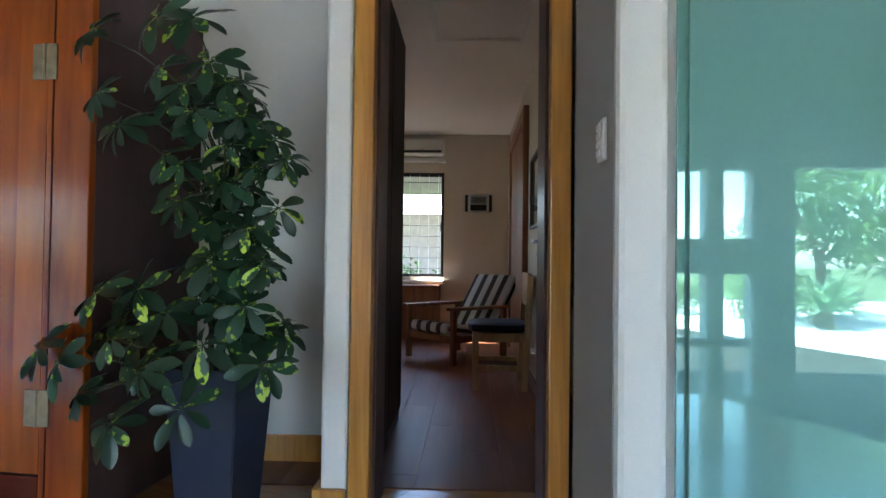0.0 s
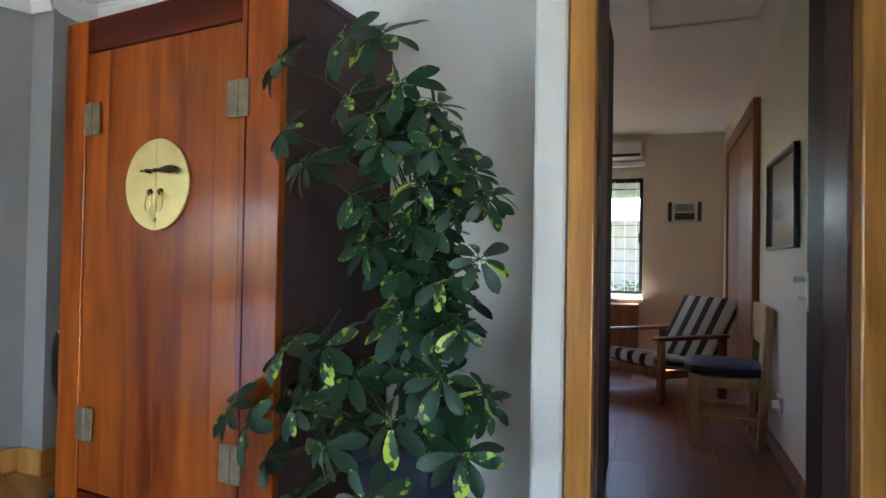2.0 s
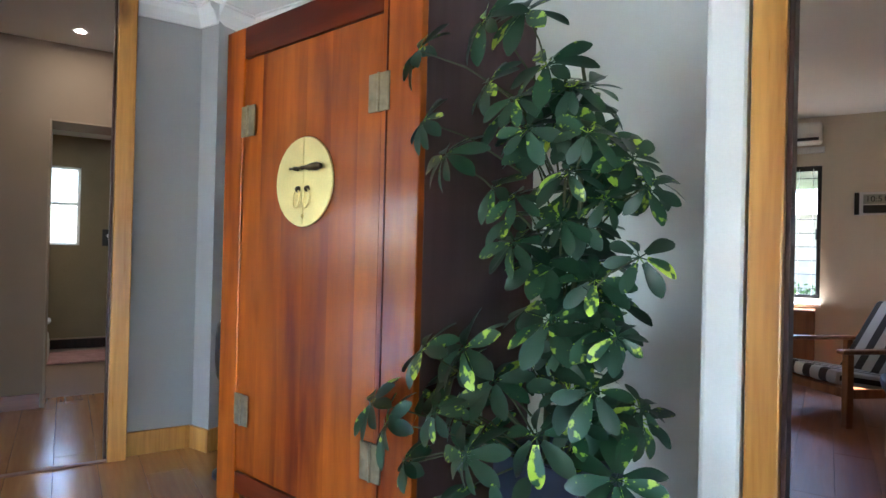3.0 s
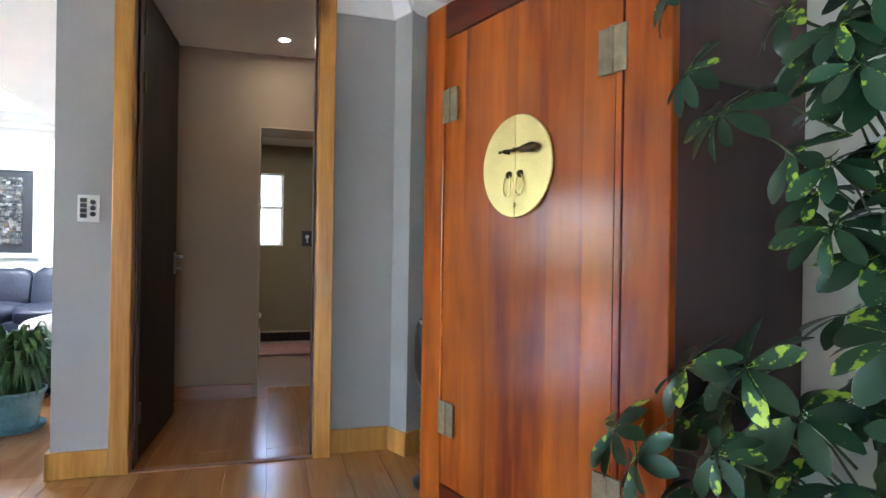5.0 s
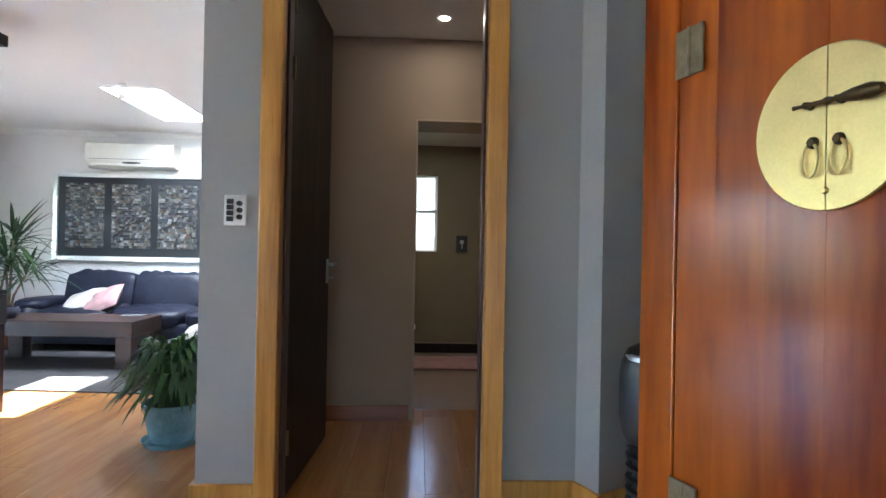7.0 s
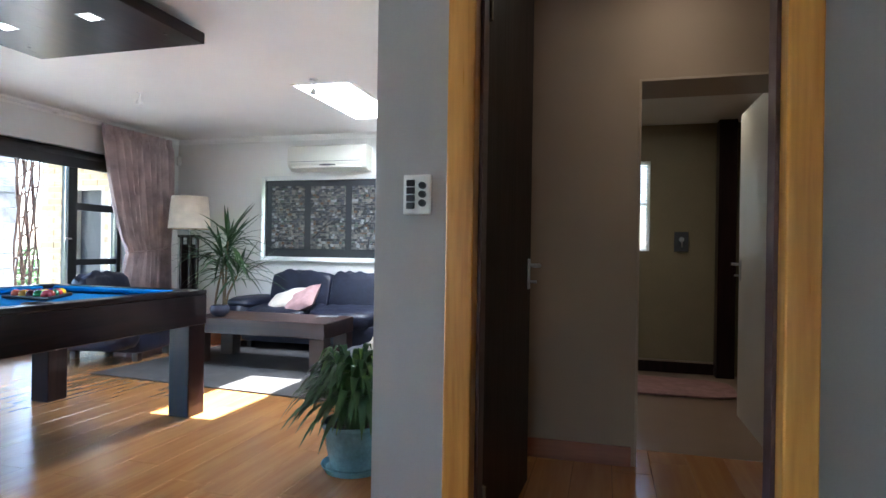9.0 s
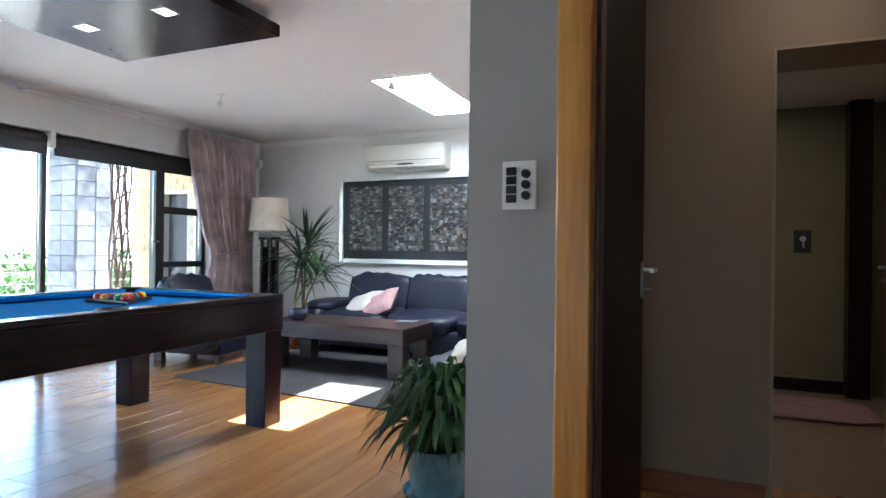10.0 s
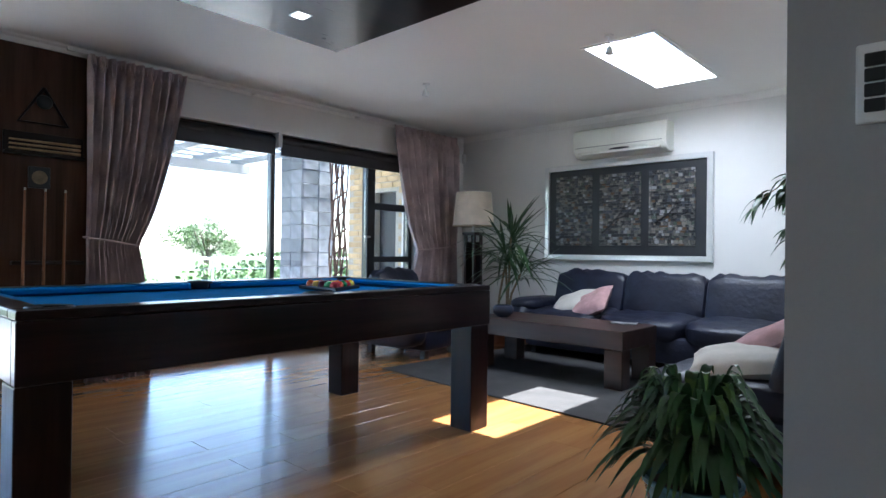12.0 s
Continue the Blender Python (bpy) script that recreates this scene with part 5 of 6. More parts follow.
# coffee table
ct = thing("coffee_table", pose(-6.76, -2.975, 0.012), "low dark brown wooden coffee table on the rug", "coffee table")
part("tabletop", box(B(), -0.3, 0.3, -0.69, 0.69, 0.28, 0.42, 0.006), M["coffee"], ct)
for x in (-0.298, 0.168):
    for y in (-0.685, 0.545):
        part("leg", box(B(), x, x + 0.13, y, y + 0.14, 0.0, 0.28, 0.005), M["coffee"], ct)
bowl = single("ceramic_bowl", lathe(B(), [(0.0, 0.0), (0.05, 0.0), (0.085, 0.035), (0.09, 0.07), (0.075, 0.1), (0.07, 0.1), (0.08, 0.07), (0.07, 0.03), (0.0, 0.015)], 28), M["planter"], pose(-6.62, -3.45, 0.432), "round dark blue bowl on the coffee table", "bowl", smooth=True)
single("magazine", box(B(), -0.07, 0.07, -0.1, 0.1, 0, 0.006, 0.001), M["stone"], pose(-6.95, -2.5, 0.432, 0, 0, 12), "thin grey magazine on the coffee table", "magazine")
single("rug", box(B(), -2.2, 0.0, -2.6, 0.0, 0.0, 0.012, 0.004), M["rug"], pose(-5.625, -1.5, 0, 0, 0, -4), "flat grey woven rug", "rug")

# floor lamp
fl = thing("floor_lamp", pose(-7.7, -4.675, 0), "floor lamp with linen shade on a slotted black column", "lamp")
part("foot", box(B(), -0.16, 0.16, -0.16, 0.16, 0, 0.03, 0.006), M["wengev"], fl)
for x in (-0.075, 0.045):
    for y in (-0.075, 0.045):
        part("upright", box(B(), x, x + 0.03, y, y + 0.03, 0.03, 1.18, 0.003), M["wengev"], fl)
part("panel", box(B(), -0.045, 0.045, -0.07, -0.055, 0.03, 1.1, 0.002), M["wengev"], fl)
part("panel", box(B(), -0.07, -0.055, -0.045, 0.045, 0.03, 1.1, 0.002), M["wengev"], fl)
part("cap", box(B(), -0.09, 0.09, -0.09, 0.09, 1.18, 1.21, 0.004), M["wengev"], fl)
part("stem", tube(B(), [(0, 0, 1.21), (0, 0, 1.38)], 0.012), M["steel"], fl, smooth=True)
part("shade", lathe(B(), [(0.235, 1.28), (0.2, 1.66), (0.196, 1.66), (0.231, 1.28)], 40), M["shade"], fl, "cream linen drum shade", True)
part("shade_rim", lathe(B(), [(0.237, 1.275), (0.239, 1.28), (0.237, 1.287), (0.233, 1.28)], 40), M["barkstem"], fl, smooth=True)
part("bulb", pillow(B(), 0.06, 0.06, 0.09, 2, 10, pose(0, 0, 1.43)), M["plastic"], fl, smooth=True)


# pot plants
def pot(parent, mat, r0, r1, h, label=""):
    part("pot", lathe(B(), [(0.0, 0.02), (r0, 0.02), (r0 * 1.02, 0.03), ((r0 + r1) / 2 * 1.02, h * 0.5), (r1, h * 0.9), (r1 * 1.05, h * 0.93), (r1 * 1.05, h), (r1 * 0.96, h), (r1 * 0.9, h * 0.86), (0.0, h * 0.85)], 36), mat, parent, label, True)
    part("saucer", lathe(B(), [(0.0, 0.0), (r0 * 1.25, 0.0), (r0 * 1.4, 0.03), (r0 * 1.36, 0.032), (r0 * 1.2, 0.012), (0.0, 0.012)], 36), mat, parent, smooth=True)
    part("soil", lathe(B(), [(0.0, h * 0.87), (r1 * 0.88, h * 0.86)], 24), M["soil"], parent)


def arching_leaf(bm, base, yaw, length, width, rise, sag, n=7, fold=0.12):
    """A leaf that rises from its base and arches over, along yaw degrees."""
    rows = []
    d = Vector((math.cos(radians(yaw)), math.sin(radians(yaw)), 0))
    s = Vector((-d.y, d.x, 0))
    for i in range(n + 1):
        t = i / n
        p = base + d * length * (t * 0.85) + Vector((0, 0, rise * t - sag * t * t))
        w = width * max(0.06, math.sin(math.pi * t ** 0.8)) if i < n else 0.002
        rows.append([bm.verts.new(p + s * w * k / 2 + Vector((0, 0, fold * w * abs(k)))) for k in (-1, 0, 1)])
    for p, q in zip(rows, rows[1:]):
        for k in range(2):
            bm.faces.new((p[k], p[k + 1], q[k + 1], q[k]))


lily = thing("peace_lily", pose(-4.57, -1.15, 0), "bushy green peace lily in a teal glazed pot", "potted plant")
pot(lily, M["bluepot"], 0.115, 0.155, 0.235, "teal glazed ceramic pot")


def stalked_leaf(bm, base, yaw, reach, width, rise, tip, n=9):
    """A broad leaf on a thin stalk that climbs from its base, arches and hangs to a tip height."""
    d = Vector((math.cos(radians(yaw)), math.sin(radians(yaw)), 0))
    s = Vector((-d.y, d.x, 0))
    rows = []
    for i in range(n + 1):
        t = i / n
        z = (1 - t) ** 2 * base.z + 2 * t * (1 - t) * rise + t * t * tip
        p = Vector((base.x, base.y, 0)) + d * reach * t ** 1.15 + Vector((0, 0, z))
        w = 0.005 if t < 0.34 else width * max(0.03, math.sin(math.pi * ((t - 0.3) / 0.7) ** 0.85))
        rows.append([bm.verts.new(p + s * w * k / 2 + Vector((0, 0, 0.16 * w * abs(k)))) for k in (-1, 0, 1)])
    for p, q in zip(rows, rows[1:]):
        for k in range(2):
            bm.faces.new((p[k], p[k + 1], q[k + 1], q[k]))


rnd = random.Random(12)
for i in range(280):
    bm = B()
    yaw, inner = rnd.uniform(0, 360), rnd.random()
    base = Vector((0.06 * math.cos(radians(yaw + 30)), 0.06 * math.sin(radians(yaw + 30)), 0.2))
    reach = 0.1 + 0.27 * (1 - inner) * rnd.uniform(0.75, 1.0)
    stalked_leaf(bm, base, yaw, reach, rnd.uniform(0.026, 0.046), 0.48 + 0.26 * inner + rnd.uniform(-0.06, 0.06), 0.2 + 0.34 * inner ** 0.8 + rnd.uniform(-0.04, 0.04))
    part("leaf", bm, M["lily"], lily, smooth=True)

dr = thing("cane_plant", pose(-7.62, -4.2, 0), "tall cane plant with long narrow leaves in a terracotta pot", "potted plant")
pot(dr, M["terracotta"], 0.13, 0.19, 0.3, "terracotta pot")
rnd = random.Random(31)
for cx, cy, top, lean in ((-0.06, 0.02, 1.0, -0.04), (0.05, -0.03, 0.88, 0.14), (0.0, 0.06, 1.14, 0.06), (0.03, 0.08, 0.76, 0.22)):
    tip = Vector((cx + lean * 0.3, cy + lean, top))
    part("cane", tube(B(), [(cx, cy, 0.25), (cx * 1.2, cy + lean * 0.3, 0.55), tip], 0.014, 0.011, 8), M["barkstem"], dr, smooth=True)
    for i in range(30):
        bm = B()
        up = rnd.random()
        arching_leaf(bm, tip + Vector((0, 0, rnd.uniform(-0.08, 0.06))), rnd.uniform(0, 360), rnd.uniform(0.5, 0.78) * (1.1 - 0.5 * up), rnd.uniform(0.028, 0.042), 0.08 + 0.42 * up, rnd.uniform(0.22, 0.45) * (1.15 - up), 6, 0.2)
        part("leaf", bm, M["dracaena"], dr, smooth=True)

fg = thing("fig_tree", pose(-6.55, -1.02, 0), "indoor weeping fig behind the sofa end", "potted plant")
pot(fg, M["terracotta"], 0.12, 0.17, 0.28, "terracotta pot")
part("trunk", tube(B(), [(0, 0, 0.25), (0.02, 0.02, 0.7), (-0.01, -0.05, 1.15), (-0.03, -0.12, 1.45)], 0.016, 0.008, 8), M["barkstem"], fg, smooth=True)
for i in range(60):
    bm = B()
    z = rnd.uniform(0.95, 1.5)
    yw = rnd.uniform(0, 360)
    b0 = Vector((-0.02 + 0.12 * math.cos(radians(yw)), -0.1 + 0.14 * math.sin(radians(yw)), z))
    arching_leaf(bm, b0, yw, rnd.uniform(0.1, 0.16), 0.045, 0.03, rnd.uniform(0.06, 0.14), 5, 0.15)
    part("leaf", bm, M["lily"], fg, smooth=True)


part("branch", tube(B(), [(-0.03, -0.12, 1.42), (-0.04, -0.26, 1.46), (-0.05, -0.42, 1.34)], 0.006, 0.003, 6), M["barkstem"], fg, smooth=True)
for i in range(26):
    bm = B()
    t = rnd.random()
    b0 = Vector((-0.045 + rnd.uniform(-0.03, 0.03), -0.2 - 0.24 * t, 1.45 - 0.12 * t * t + rnd.uniform(-0.06, 0.03)))
    arching_leaf(bm, b0, 270 + rnd.uniform(-80, 80), rnd.uniform(0.1, 0.15), 0.042, 0.01, rnd.uniform(0.08, 0.18), 5, 0.15)
    part("leaf", bm, M["lily"], fg, smooth=True)


# curtains
def curtain(name, x_out, x_in, x_tie, y, z_tie, label):
    """A tied-back curtain; its inner edge is pulled in at the tie."""
    ob = thing(name, pose(0, y, 0), label, "curtain", "window curtains")
    bm = B()
    nu, nv = 110, 34
    top, grid = 2.385, []
    for j in range(nv + 1):
        z = 0.01 + (top - 0.01) * j / nv
        if z > z_tie:
            t = (z - z_tie) / (top - z_tie)
            xi = x_tie + (x_in - x_tie) * (t ** 0.62)
            tight = 0.35 + 0.65 * min(1, t * 2.2)
        else:
            t = (z_tie - z) / z_tie
            xi = x_tie + (x_in - x_tie) * 0.32 * (1 - (1 - t) ** 2)
            tight = 0.35 + 0.5 * min(1, t * 3)
        row = []
        for i in range(nu + 1):
            u = i / nu
            x = x_out + (xi - x_out) * u
            ph = 2 * math.pi * 10 * u + 0.8 * math.sin(5 * u + 1.7 * z)
            amp = 0.05 * tight + 0.01
            dy = amp * math.sin(ph) + 0.016 * math.sin(2.3 * ph + z * 2)
            if z > top - 0.09:
                dy = 0.025 * math.sin(ph) + 0.012 * math.sin(3.1 * ph)
            row.append(bm.verts.new((x, dy, z)))
        grid.append(row)
    for a, b in zip(grid, grid[1:]):
        for i in range(nu):
            bm.faces.new((a[i], a[i + 1], b[i + 1], b[i]))
    part("cloth", bm, M["curtain"], ob, smooth=True).modifiers.new("thickness", "SOLIDIFY").thickness = 0.003
    bm = B()
    n = 20
    c, hw = (x_out + x_tie) / 2, abs(x_tie - x_out) / 2 + 0.012
    tube(bm, [(c + hw * math.cos(2 * math.pi * k / n), 0.066 * math.sin(2 * math.pi * k / n), z_tie + 0.03 * math.cos(2 * math.pi * k / n) * (1 if x_out > x_in else -1)) for k in range(n + 1)], 0.007, seg=8)
    part("tieback", bm, M["curtain"], ob, smooth=True)
    return ob


M["curtain"] = material("mauve_curtain", (0.5, 0.4, 0.395), 0.8, spread=0.25, scale=5, bump=0.15, fine=120)
curtain("curtain", -3.92, -4.63, -4.27, -5.19, 1.03, "mauve patterned curtain tied back beside the sliding door")
curtain("curtain", -7.98, -6.94, -7.33, -5.19, 1.03, "mauve patterned curtain tied back in the corner")
rod = thing("curtain_rail", pose(-5.9, -5.24, 2.4), "thin white curtain rail above the sliding door", "curtain rail")
part("rail", box(B(), -2.2, 2.1, -0.012, 0.012, -0.012, 0.012, 0.003), M["plastic"], rod)
for x in (-1.8, -0.6, 0.6, 1.8):
    part("bracket", box(B(), x - 0.01, x + 0.01, -0.108, -0.012, -0.008, 0.01, 0.002), M["plastic"], rod)

# sliding door window
w1 = thing("window_1", pose(0, -5.47, 0), "charcoal aluminium sliding door with roller blinds", "window")
wx0, wx1, wz0, wz1 = WIN
part("head", box(B(), wx0, wx1, -0.05, 0.05, wz1 - 0.05, wz1, 0.003), M["frame"], w1)
part("track", box(B(), wx0, wx1, -0.06, 0.1, -0.01, 0.03, 0.003), M["frame"], w1)
part("jamb", box(B(), wx0, wx0 + 0.05, -0.05, 0.05, 0.03, wz1 - 0.05, 0.003), M["frame"], w1)
part("jamb", box(B(), wx1 - 0.05, wx1, -0.05, 0.05, 0.03, wz1 - 0.05, 0.003), M["frame"], w1)
part("mullion", box(B(), -5.605, -5.562, -0.04, 0.04, 0.03, wz1 - 0.05, 0.003), M["frame"], w1)
mul = part("mullion", box(B(), -6.866, -6.76, -0.05, 0.05, 0.03, wz1 - 0.05, 0.003), M["frame"], w1)
part("handle", tube(B(), [(-6.77, 0.05, 1.14), (-6.77, 0.08, 1.14), (-6.69, 0.085, 1.14)], 0.009), M["steel"], mul, "steel lever", True)
part("transom", box(B(), wx0 + 0.05, -6.866, -0.04, 0.04, 1.448, 1.526, 0.003), M["frame"], w1)
part("transom", box(B(), wx0 + 0.05, -6.866, -0.04, 0.04, 0.858, 0.923, 0.003), M["frame"], w1)
part("bottom_rail", box(B(), -6.76, -5.605, -0.02, 0.02, 0.03, 0.1, 0.003), M["frame"], w1)
part("bottom_rail", box(B(), -5.562, wx1 - 0.05, -0.02, 0.02, 0.03, 0.1, 0.003), M["frame"], w1)
for a, b in ((wx1 - 0.06, -5.552), (-5.615, wx0 + 0.06)):
    bl = part("roller_blind", tube(B(), [(a, 0.08, wz1 - 0.07), (b, 0.08, wz1 - 0.07)], 0.05, seg=20), M["black"], w1, "rolled dark blind", True)
    part("blind_skirt", box(B(), min(a, b), max(a, b), 0.115, 0.122, 1.9, wz1 - 0.06), M["frame"], bl)
    part("bottom_bar", box(B(), min(a, b), max(a, b), 0.108, 0.13, 1.885, 1.905, 0.004), M["frame"], bl)
part("blind_bracket", box(B(), -5.605, -5.562, 0.05, 0.16, wz1 - 0.14, wz1 + 0.01, 0.004), M["plastic"], w1)
part("head_trim", box(B(), wx0, wx1, 0.122, 0.135, wz1 - 0.004, wz1 + 0.02, 0.002), M["plastic"], w1)
for a, b, lo, hi in ((-6.76, -5.605, 0.1, wz1 - 0.05), (-5.562, wx1 - 0.05, 0.1, wz1 - 0.05), (wx0 + 0.05, -6.866, 0.03, 0.858), (wx0 + 0.05, -6.866, 0.923, 1.448), (wx0 + 0.05, -6.866, 1.526, wz1 - 0.05)):
    p = part("pane", box(B(), a + 0.001, b - 0.001, -0.003, 0.003, lo + 0.001, hi - 0.001), M["clear"], w1)
    p.visible_shadow = False

# second sliding door, beside the cue corner
w5 = thing("window_5", pose(0, -5.47, 0), "charcoal aluminium sliding door beside the panelling", "window")
ex0, ex1, ez0, ez1 = WIN_EAST
part("head", box(B(), ex0, ex1, -0.05, 0.05, ez1 - 0.05, ez1, 0.003), M["frame"], w5)
part("track", box(B(), ex0, ex1, -0.06, 0.1, -0.01, 0.03, 0.003), M["frame"], w5)
for x in (ex0, ex1 - 0.05, (ex0 + ex1) / 2 - 0.025):
    part("jamb", box(B(), x, x + 0.05, -0.05, 0.05, 0.03, ez1 - 0.05, 0.003), M["frame"], w5)
for a, b in ((ex0 + 0.05, (ex0 + ex1) / 2 - 0.025), ((ex0 + ex1) / 2 + 0.025, ex1 - 0.05)):
    p = part("pane", box(B(), a + 0.001, b - 0.001, -0.003, 0.003, 0.031, ez1 - 0.051), M["clear"], w5)
    p.visible_shadow = False

# cue corner: brown panelling with cue racks
structure("wall_panelling", box(B(), -3.97, -3.33, -5.35, -5.325, 0.0, CEIL - 0.065, 0.002), M["panel"], label="dark brown timber wall panelling")
rk = thing("cue_rack", pose(0, -5.325, 0), "wall rack holding pool cues on dark panelling", "cue rack")
part("shelf", box(B(), -3.93, -3.45, 0.0, 0.06, 1.62, 1.64, 0.003), M["wenge"], rk)
part("backboard", box(B(), -3.93, -3.45, 0.0, 0.015, 1.64, 1.78, 0.003), M["wenge"], rk)
part("lower_shelf", box(B(), -3.93, -3.5, 0.0, 0.07, 0.86, 0.885, 0.003), M["wenge"], rk)
for k in range(3):
    part("short_cue", tube(B(), [(-3.91, 0.03, 1.66 + 0.03 * k), (-3.48, 0.03, 1.66 + 0.03 * k)], 0.01, 0.006, 8), M["beech"], rk, "pale cue lying across", True)
for k, x in enumerate((-3.56, -3.68, -3.8)):
    cue = thing("pool_cue", pose(x, -5.275, 0.02, -2, 0, 0), "slim wooden pool cue leaning in the rack", "pool cue", "pool cues")
    part("butt", tube(B(), [(0, 0, 0.0), (0, 0, 0.45)], 0.015, 0.012, 10), M["wengev"], cue, smooth=True)
    part("shaft", tube(B(), [(0, 0, 0.45), (0, 0, 1.35)], 0.012, 0.007, 10), M["cupboard"], cue, smooth=True)
    part("tip", tube(B(), [(0, 0, 1.35), (0, 0, 1.37)], 0.007, 0.006, 10), M["cushw"], cue, smooth=True)
fr = thing("wall_gauge", pose(-3.66, -5.325, 1.47), "small square framed dial on the panelling", "wall clock")
part("frame", box(B(), -0.065, 0.065, 0, 0.03, -0.075, 0.075, 0.006), M["black"], fr)
part("dial", lathe(B(), [(0, 0.033), (0.045, 0.032), (0.048, 0.03)], 24, pose(0, 0, 0, -90, 0, 0)), M["barkstem"], fr, "aged brown dial")
tr = thing("ball_triangle", pose(-3.68, -5.32, 1.95), "dark wooden ball triangle hanging on a hook", "ball rack")
part("frame", tube(B(), [(0, 0.02, 0.15), (-0.15, 0.02, -0.1), (0.15, 0.02, -0.1), (0, 0.02, 0.15)], 0.012, seg=8), M["wengev"], tr)
part("hook", pillow(B(), 0.1, 0.06, 0.1, 2, 10, pose(0, 0.035, 0.05)), M["blackplastic"], tr, smooth=True)

# ---- patio and garden ----
pg = thing("pergola", pose(0, 0, 0), "weathered timber pergola over the patio", "pergola")
part("beam", box(B(), -8.0, -3.4, -10.3, -10.15, 2.34, 2.5, 0.01), M["beam"], pg)
part("beam", box(B(), -7.6, -3.4, -5.76, -5.66, 2.42, 2.6, 0.01), M["beam"], pg)
for k in range(7):
    part("rafter", box(B(), -7.9 + k * 0.7, -7.84 + k * 0.7, -10.6, -5.66, 2.5, 2.6, 0.006), M["beam"], pg)
for k in range(12):
    part("batten", box(B(), -7.95, -3.4, -10.6 + k * 0.42, -10.5 + k * 0.42, 2.605, 2.63), M["beam"], pg)
part("post", box(B(), -3.7, -3.55, -10.3, -10.15, -1.2, 2.34, 0.006), M["beam"], pg)

rl = thing("balustrade", pose(0, -9.6, 0), "steel balustrade along the patio edge", "railing")
part("handrail", tube(B(), [(-14, 0, 0.83), (6, 0, 0.83)], 0.025, seg=12), M["steel"], rl, smooth=True)
for k in range(13):
    part("post", tube(B(), [(-13.8 + k * 1.65 + 0.15, 0, -0.05), (-13.8 + k * 1.65 + 0.15, 0, 0.81)], 0.02, seg=10), M["steel"], rl, smooth=True)
for z in (0.12, 0.3, 0.48, 0.66):
    part("wire", tube(B(), [(-14, 0, z), (6, 0, z)], 0.004, seg=6), M["steel"], rl)

# slate-clad pier
pier = thing("slate_pier", pose(-7.65, -7.85, -0.05), "pier clad in grey slate blocks", "pillar")
part("core", box(B(), -0.26, 0.26, -0.24, 0.24, 0, 2.7), M["mortar"], pier)
rnd = random.Random(9)
slabs = []
for k in range(4):
    bm = B()
    box(bm, 0.002, 0.262, -0.02, 0.02, 0.002, 0.198, 0.006)
    for v in bm.verts:
        v.co += Vector((rnd.uniform(-0.003, 0.003), rnd.uniform(-0.006, 0.006), rnd.uniform(-0.003, 0.003)))
    slabs.append(mesh_of("stone", bm, M["stone"]))
for r in range(13):
    for c in range(2):
        for rot, off in ((0, (-0.27 + c * 0.265, 0.25)), (-90, (0.27, 0.265 - c * 0.265))):
            ob = new("stone", slabs[rnd.randrange(4)])
            ob.parent = pier
            ob.matrix_local = pose(off[0], off[1], r * 0.2, 0, 0, rot)

# rusted lattice screen
lt = thing("lattice_screen", pose(-7.62, -7.06, -0.05), "rusted cut-metal screen with branching bars", "screen")
for k in range(9):
    pts = [(0.012 * (k % 2), -0.17 + k * 0.042 + 0.04 * math.sin(k * 2.1 + j * 1.3), 2.5 * j / 9) for j in range(10)]
    part("bar", tube(B(), pts, 0.013, seg=6), M["rust"], lt)
for k in range(9):
    part("twig", tube(B(), [(0, -0.19 + 0.05 * (k % 3), 0.15 + 0.26 * k), (0, 0.19 - 0.06 * (k % 2), 0.3 + 0.26 * k)], 0.012, seg=6), M["rust"], lt)

# brick wing of the house
wing = thing("brick_wing", pose(-7.62, 0, 0), "yellow face-brick wing of the house with a window", "house wing")
bm = wall_with_holes(B(), "y", -6.84, -5.62, -0.3, -0.012, -0.05, 2.6, [(-6.3, -5.9, 0.3, 1.75)])
part("wall", bm, M["mortar"], wing)
brick = B()
box(brick, 0.0, 0.012, 0.004, 0.218, 0.004, 0.071, 0.002)
brick = mesh_of("brick", brick, M["brick"])
for r in range(34):
    y = -6.84 - (0.111 if r % 2 else 0.0)
    z = -0.05 + r * 0.077
    while y < -5.64:
        if y > -6.85 and y + 0.22 < -5.62 and not (z + 0.07 > 0.3 and z < 1.75 and y + 0.22 > -6.3 and y < -5.9):
            ob = new("brick", brick)
            ob.parent = wing
            ob.location = (-0.012, y, z)
        y += 0.222
wf = part("window", box(B(), -0.2, -0.1, -6.3, -5.9, 0.3, 1.75), M["frame"], wing)
part("sill", box(B(), -0.05, 0.03, -6.32, -5.88, 0.26, 0.3, 0.005), M["plastic"], wf)
part("wing_roof", box(B(), -0.9, 0.15, -7.0, -5.62, 2.6, 2.7), M["beam"], wing)


# trees and shrubs
def clump_mesh(seed, n, r, leaf):
    rn = random.Random(seed)
    bm = B()
    for i in range(n):
        d = Vector((rn.gauss(0, 1), rn.gauss(0, 1), rn.gauss(0, 1))).normalized() * r * rn.uniform(0.35, 1.0)
        m = Matrix.Translation(d) @ Euler((rn.uniform(0, 6.3), rn.uniform(0, 6.3), rn.uniform(0, 6.3))).to_matrix().to_4x4()
        s = leaf * rn.uniform(0.7, 1.3)
        q = [bm.verts.new(m @ Vector(p)) for p in ((0, 0, 0), (s * 0.5, s * 0.28, 0.02 * s), (s, 0, 0), (s * 0.5, -s * 0.28, 0.02 * s))]
        bm.faces.new(q)
    return mesh_of("crown", bm, M["leafout"])


clumps = [clump_mesh(50 + k, 520, 1.0, 0.17) for k in range(4)]


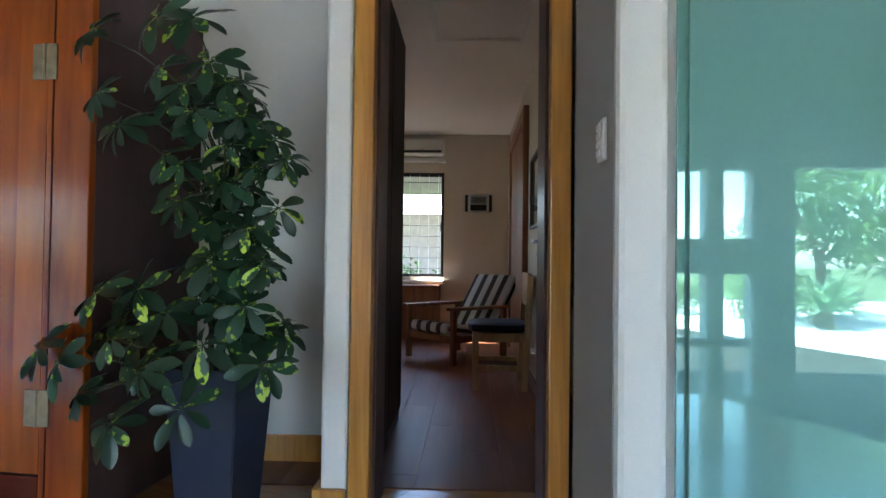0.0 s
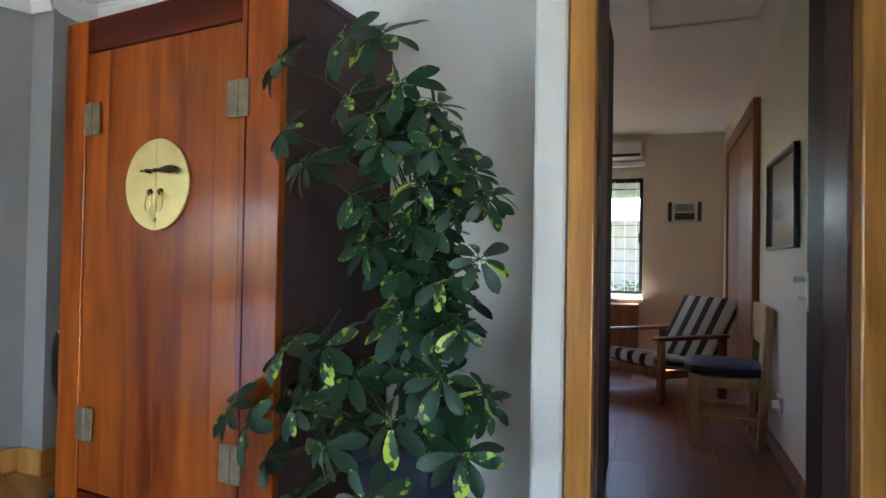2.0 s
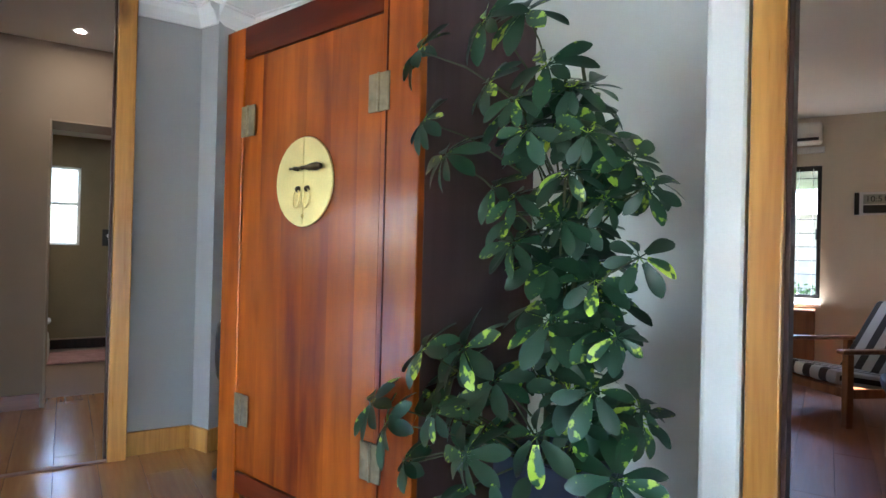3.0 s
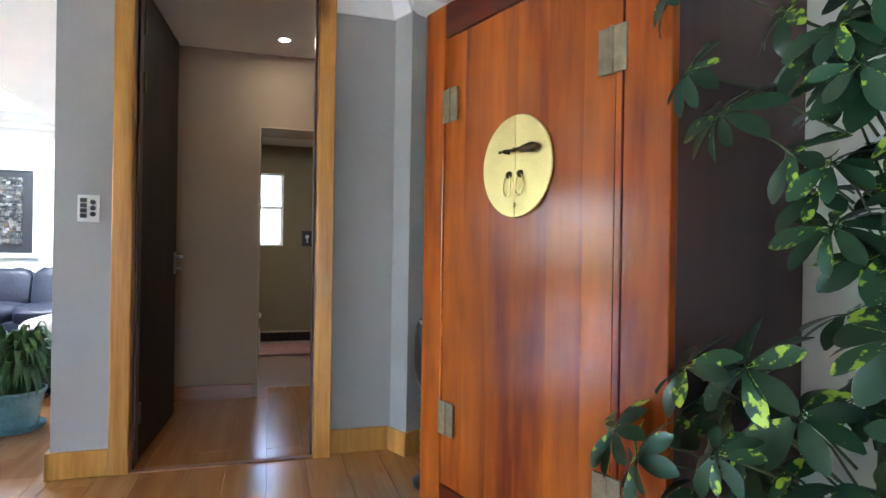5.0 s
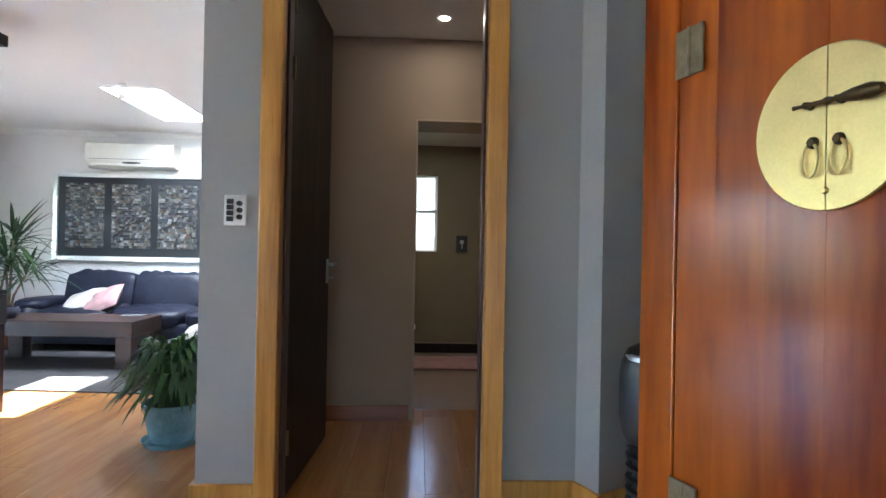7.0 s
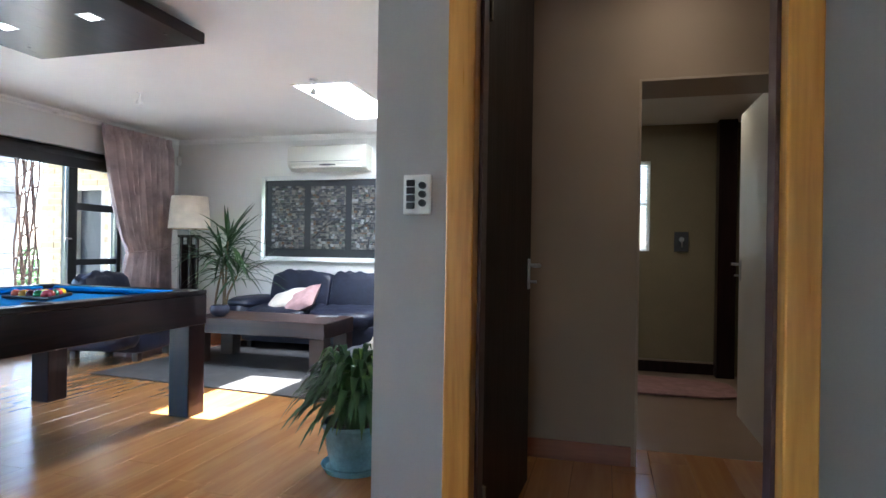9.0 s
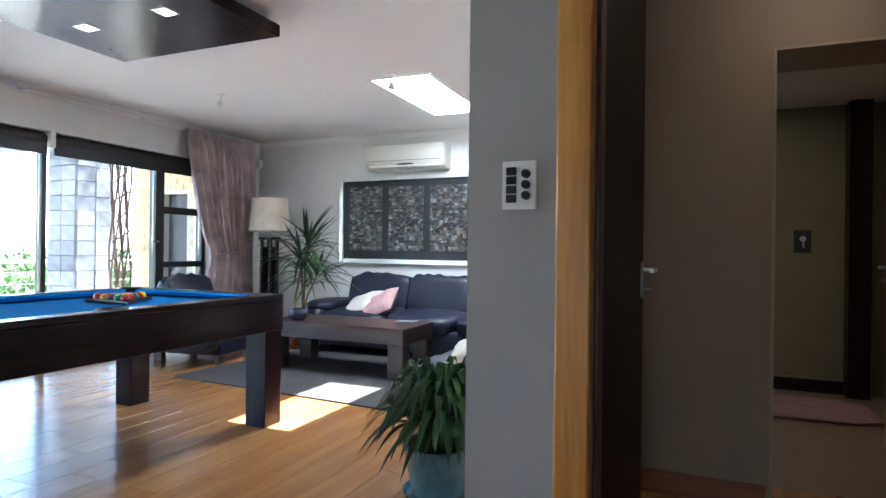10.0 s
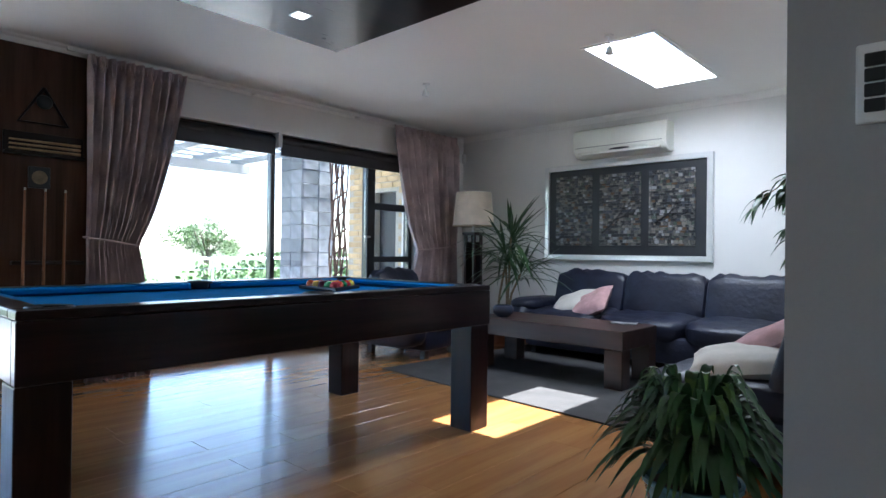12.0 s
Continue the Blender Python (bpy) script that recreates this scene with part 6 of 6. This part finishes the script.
def garden_tree(x, y, base, trunk_h, crown, label, seed, name="tree"):
    rn = random.Random(seed)
    ob = thing(name, pose(x, y, base), label, "tree" if name == "tree" else "shrub")
    if trunk_h:
        part("trunk", tube(B(), [(0, 0, 0), (0.05, 0.03, trunk_h * 0.5), (-0.04, 0.05, trunk_h)], 0.12, 0.07, 8), M["bark"], ob, smooth=True)
        for i in range(5):
            a = rn.uniform(0, 6.3)
            part("limb", tube(B(), [(0, 0, trunk_h * rn.uniform(0.7, 1)), (crown * 0.6 * math.cos(a), crown * 0.6 * math.sin(a), trunk_h + crown * 0.5)], 0.05, 0.02, 6), M["bark"], ob)
    for i in range(11 if trunk_h else 6):
        c = new("crown", clumps[rn.randrange(4)])
        c.parent = ob
        a, q = rn.uniform(0, 6.3), rn.uniform(0.1, 0.75) * crown
        c.location = (q * math.cos(a), q * math.sin(a), trunk_h + crown * rn.uniform(0.05, 0.85) if trunk_h else crown * rn.uniform(0.2, 0.75))
        s = crown * rn.uniform(0.28, 0.46)
        c.scale = (s, s, s * 0.8)
        c.rotation_euler = (0, 0, rn.uniform(0, 6.3))
    return ob


garden_tree(-12.92, -22.0, -1.2, 2.15, 1.4, "leafy green garden tree beyond the patio", 1)
for i, (x, y, s) in enumerate([(-7.6, -11.2, 1.5), (-9.0, -11.4, 1.7), (-10.4, -11.2, 1.55), (-6.2, -11.8, 1.5), (-12.0, -12.5, 1.9), (-5.0, -12.0, 1.35), (-8.2, -14.0, 1.9), (-13.5, -12.0, 1.9), (-3.6, -12.0, 1.4), (-2.0, -12.0, 1.5), (-9.6, -13.6, 2.0), (-11.2, -14.2, 2.1), (-7.0, -14.4, 1.9), (-14.5, -15.0, 2.3), (-12.8, -15.5, 2.2), (-5.6, -14.6, 1.8), (-17.0, -14.0, 2.4), (-15.8, -17.0, 2.4)]):
    garden_tree(x, y, -1.1, 0, s, "dense green shrub below the balustrade", 10 + i, "shrub")
for i, (u, v, s, h) in enumerate([(6.0, -7.2, 1.9, 1.2), (8.2, -8.0, 2.0, 1.4), (4.3, -8.8, 1.1, 0), (5.6, -8.4, 1.0, 0), (7.0, -8.6, 1.2, 0), (3.2, -9.0, 1.0, 0), (9.4, -9.0, 1.3, 0)]):
    p = hall(u, v)
    garden_tree(p.x, p.y, -0.04, h, s, "sunlit garden tree beside the terrace" if h else "low garden shrub beside the terrace", 40 + i, "tree" if h else "shrub")
for i, (u, v, s) in enumerate([(-0.9, 10.2, 1.5), (-0.1, 10.6, 1.3), (-1.9, 10.8, 1.6), (0.6, 11.5, 1.5)]):
    p = hall(u, v)
    garden_tree(p.x, p.y, -1.2 + 0.7, 0, s, "green shrub outside the office window", 70 + i, "shrub")
M["agave"] = leaf_material("agave_leaf", (0.16, 0.27, 0.15), (0.22, 0.34, 0.16), 0.3, 6, 0.5)
ag = thing("agave", HALL @ pose(5.8, -6.6, -0.04), "large grey-green agave rosette beside the terrace", "agave")
rnd = random.Random(77)
for i in range(34):
    bm = B()
    up = i / 33
    arching_leaf(bm, Vector((0, 0, 0.25)), i * 137.5, 0.85 - 0.35 * up, 0.13, 0.12 + 0.65 * up, 0.16 * (1 - up), 6, 0.25)
    part("leaf", bm, M["agave"], ag, smooth=True)
part("stump", tube(B(), [(0, 0, 0), (0, 0, 0.3)], 0.1, 0.06, 8), M["bark"], ag, smooth=True)
structure("garden_wall", box(B(), -6, 3, 11.8, 12.0, -1.2, 1.9, 0.01), M["mortar"], HALL, "tan garden wall beyond the office")
structure("garden_eaves", box(B(), -3, 2, 9.6, 12.2, 2.35, 2.5, 0.01), M["beam"], HALL, "grey carport roof beyond the office")



# ---- floor boards: separate pieces on shared meshes ----
def board_mesh(length, width, mat="floor"):
    bm = B()
    box(bm, 0.0006, length - 0.0006, 0.0006, width - 0.0006, -0.012, 0.0)
    es = [e for e in bm.edges if all(v.co.z > -0.001 for v in e.verts)]
    bmesh.ops.bevel(bm, geom=es, offset=0.0011, segments=1, affect="EDGES")
    return mesh_of("board", bm, M[mat])


BW_, BL_ = 0.19, 1.25
boards = {}


def lay_boards(floor_ob, x0, x1, y0, y1, seed):
    rnd = random.Random(seed)
    y = y0
    while y < y1 - 0.01:
        w = min(BW_, y1 - y)
        x = x0 - rnd.uniform(0.1, BL_ - 0.1)
        while x < x1 - 0.01:
            a, b = max(x, x0), min(x + BL_, x1)
            if b - a > 0.02:
                key = (round(b - a, 2), round(w, 3))
                if key not in boards:
                    boards[key] = board_mesh(b - a, w)
                ob = new("board", boards[key])
                ob.parent = floor_ob
                ob.location = (a, y, 0)
            x += BL_
        y += w


floor_pool = structure("floor_pool", box(B(), -8.3, 0.24, -5.5, -0.68, -0.03, -0.013), M["soil"], label="honey oak laminate floor")
lay_boards(floor_pool, -8.3, 0.24, -5.5, -0.68, 3)
floor_hall = structure("floor_hall", box(B(), -5.37, 4.4, -0.68, 3.2, -0.03, -0.013), M["soil"], label="honey oak laminate hall floor")
lay_boards(floor_hall, -5.3, 2.4, -0.68, 2.7, 5)
floor_office = structure("floor_office", box(B(), -1.4, 0.7, 2.3, 7.2, -0.03, -0.010), M["soil"], HALL, "brown laminate office floor")

floor_boards_office = random.Random(8)
u = -1.36
while u < 0.66:
    w = min(BW_, 0.68 - u)
    v = 2.3 - floor_boards_office.uniform(0.1, 1.1)
    while v < 7.14:
        a, b = max(v, 2.3), min(v + BL_, 7.15)
        if b - a > 0.02:
            key = (round(b - a, 2), round(w, 3), "office")
            if key not in boards:
                boards[key] = board_mesh(b - a, w, "cherry")
            ob = new("board", boards[key])
            ob.parent = floor_office
            ob.matrix_local = pose(u + w, a, 0.004, 0, 0, 90)
        v += BL_
    u += w
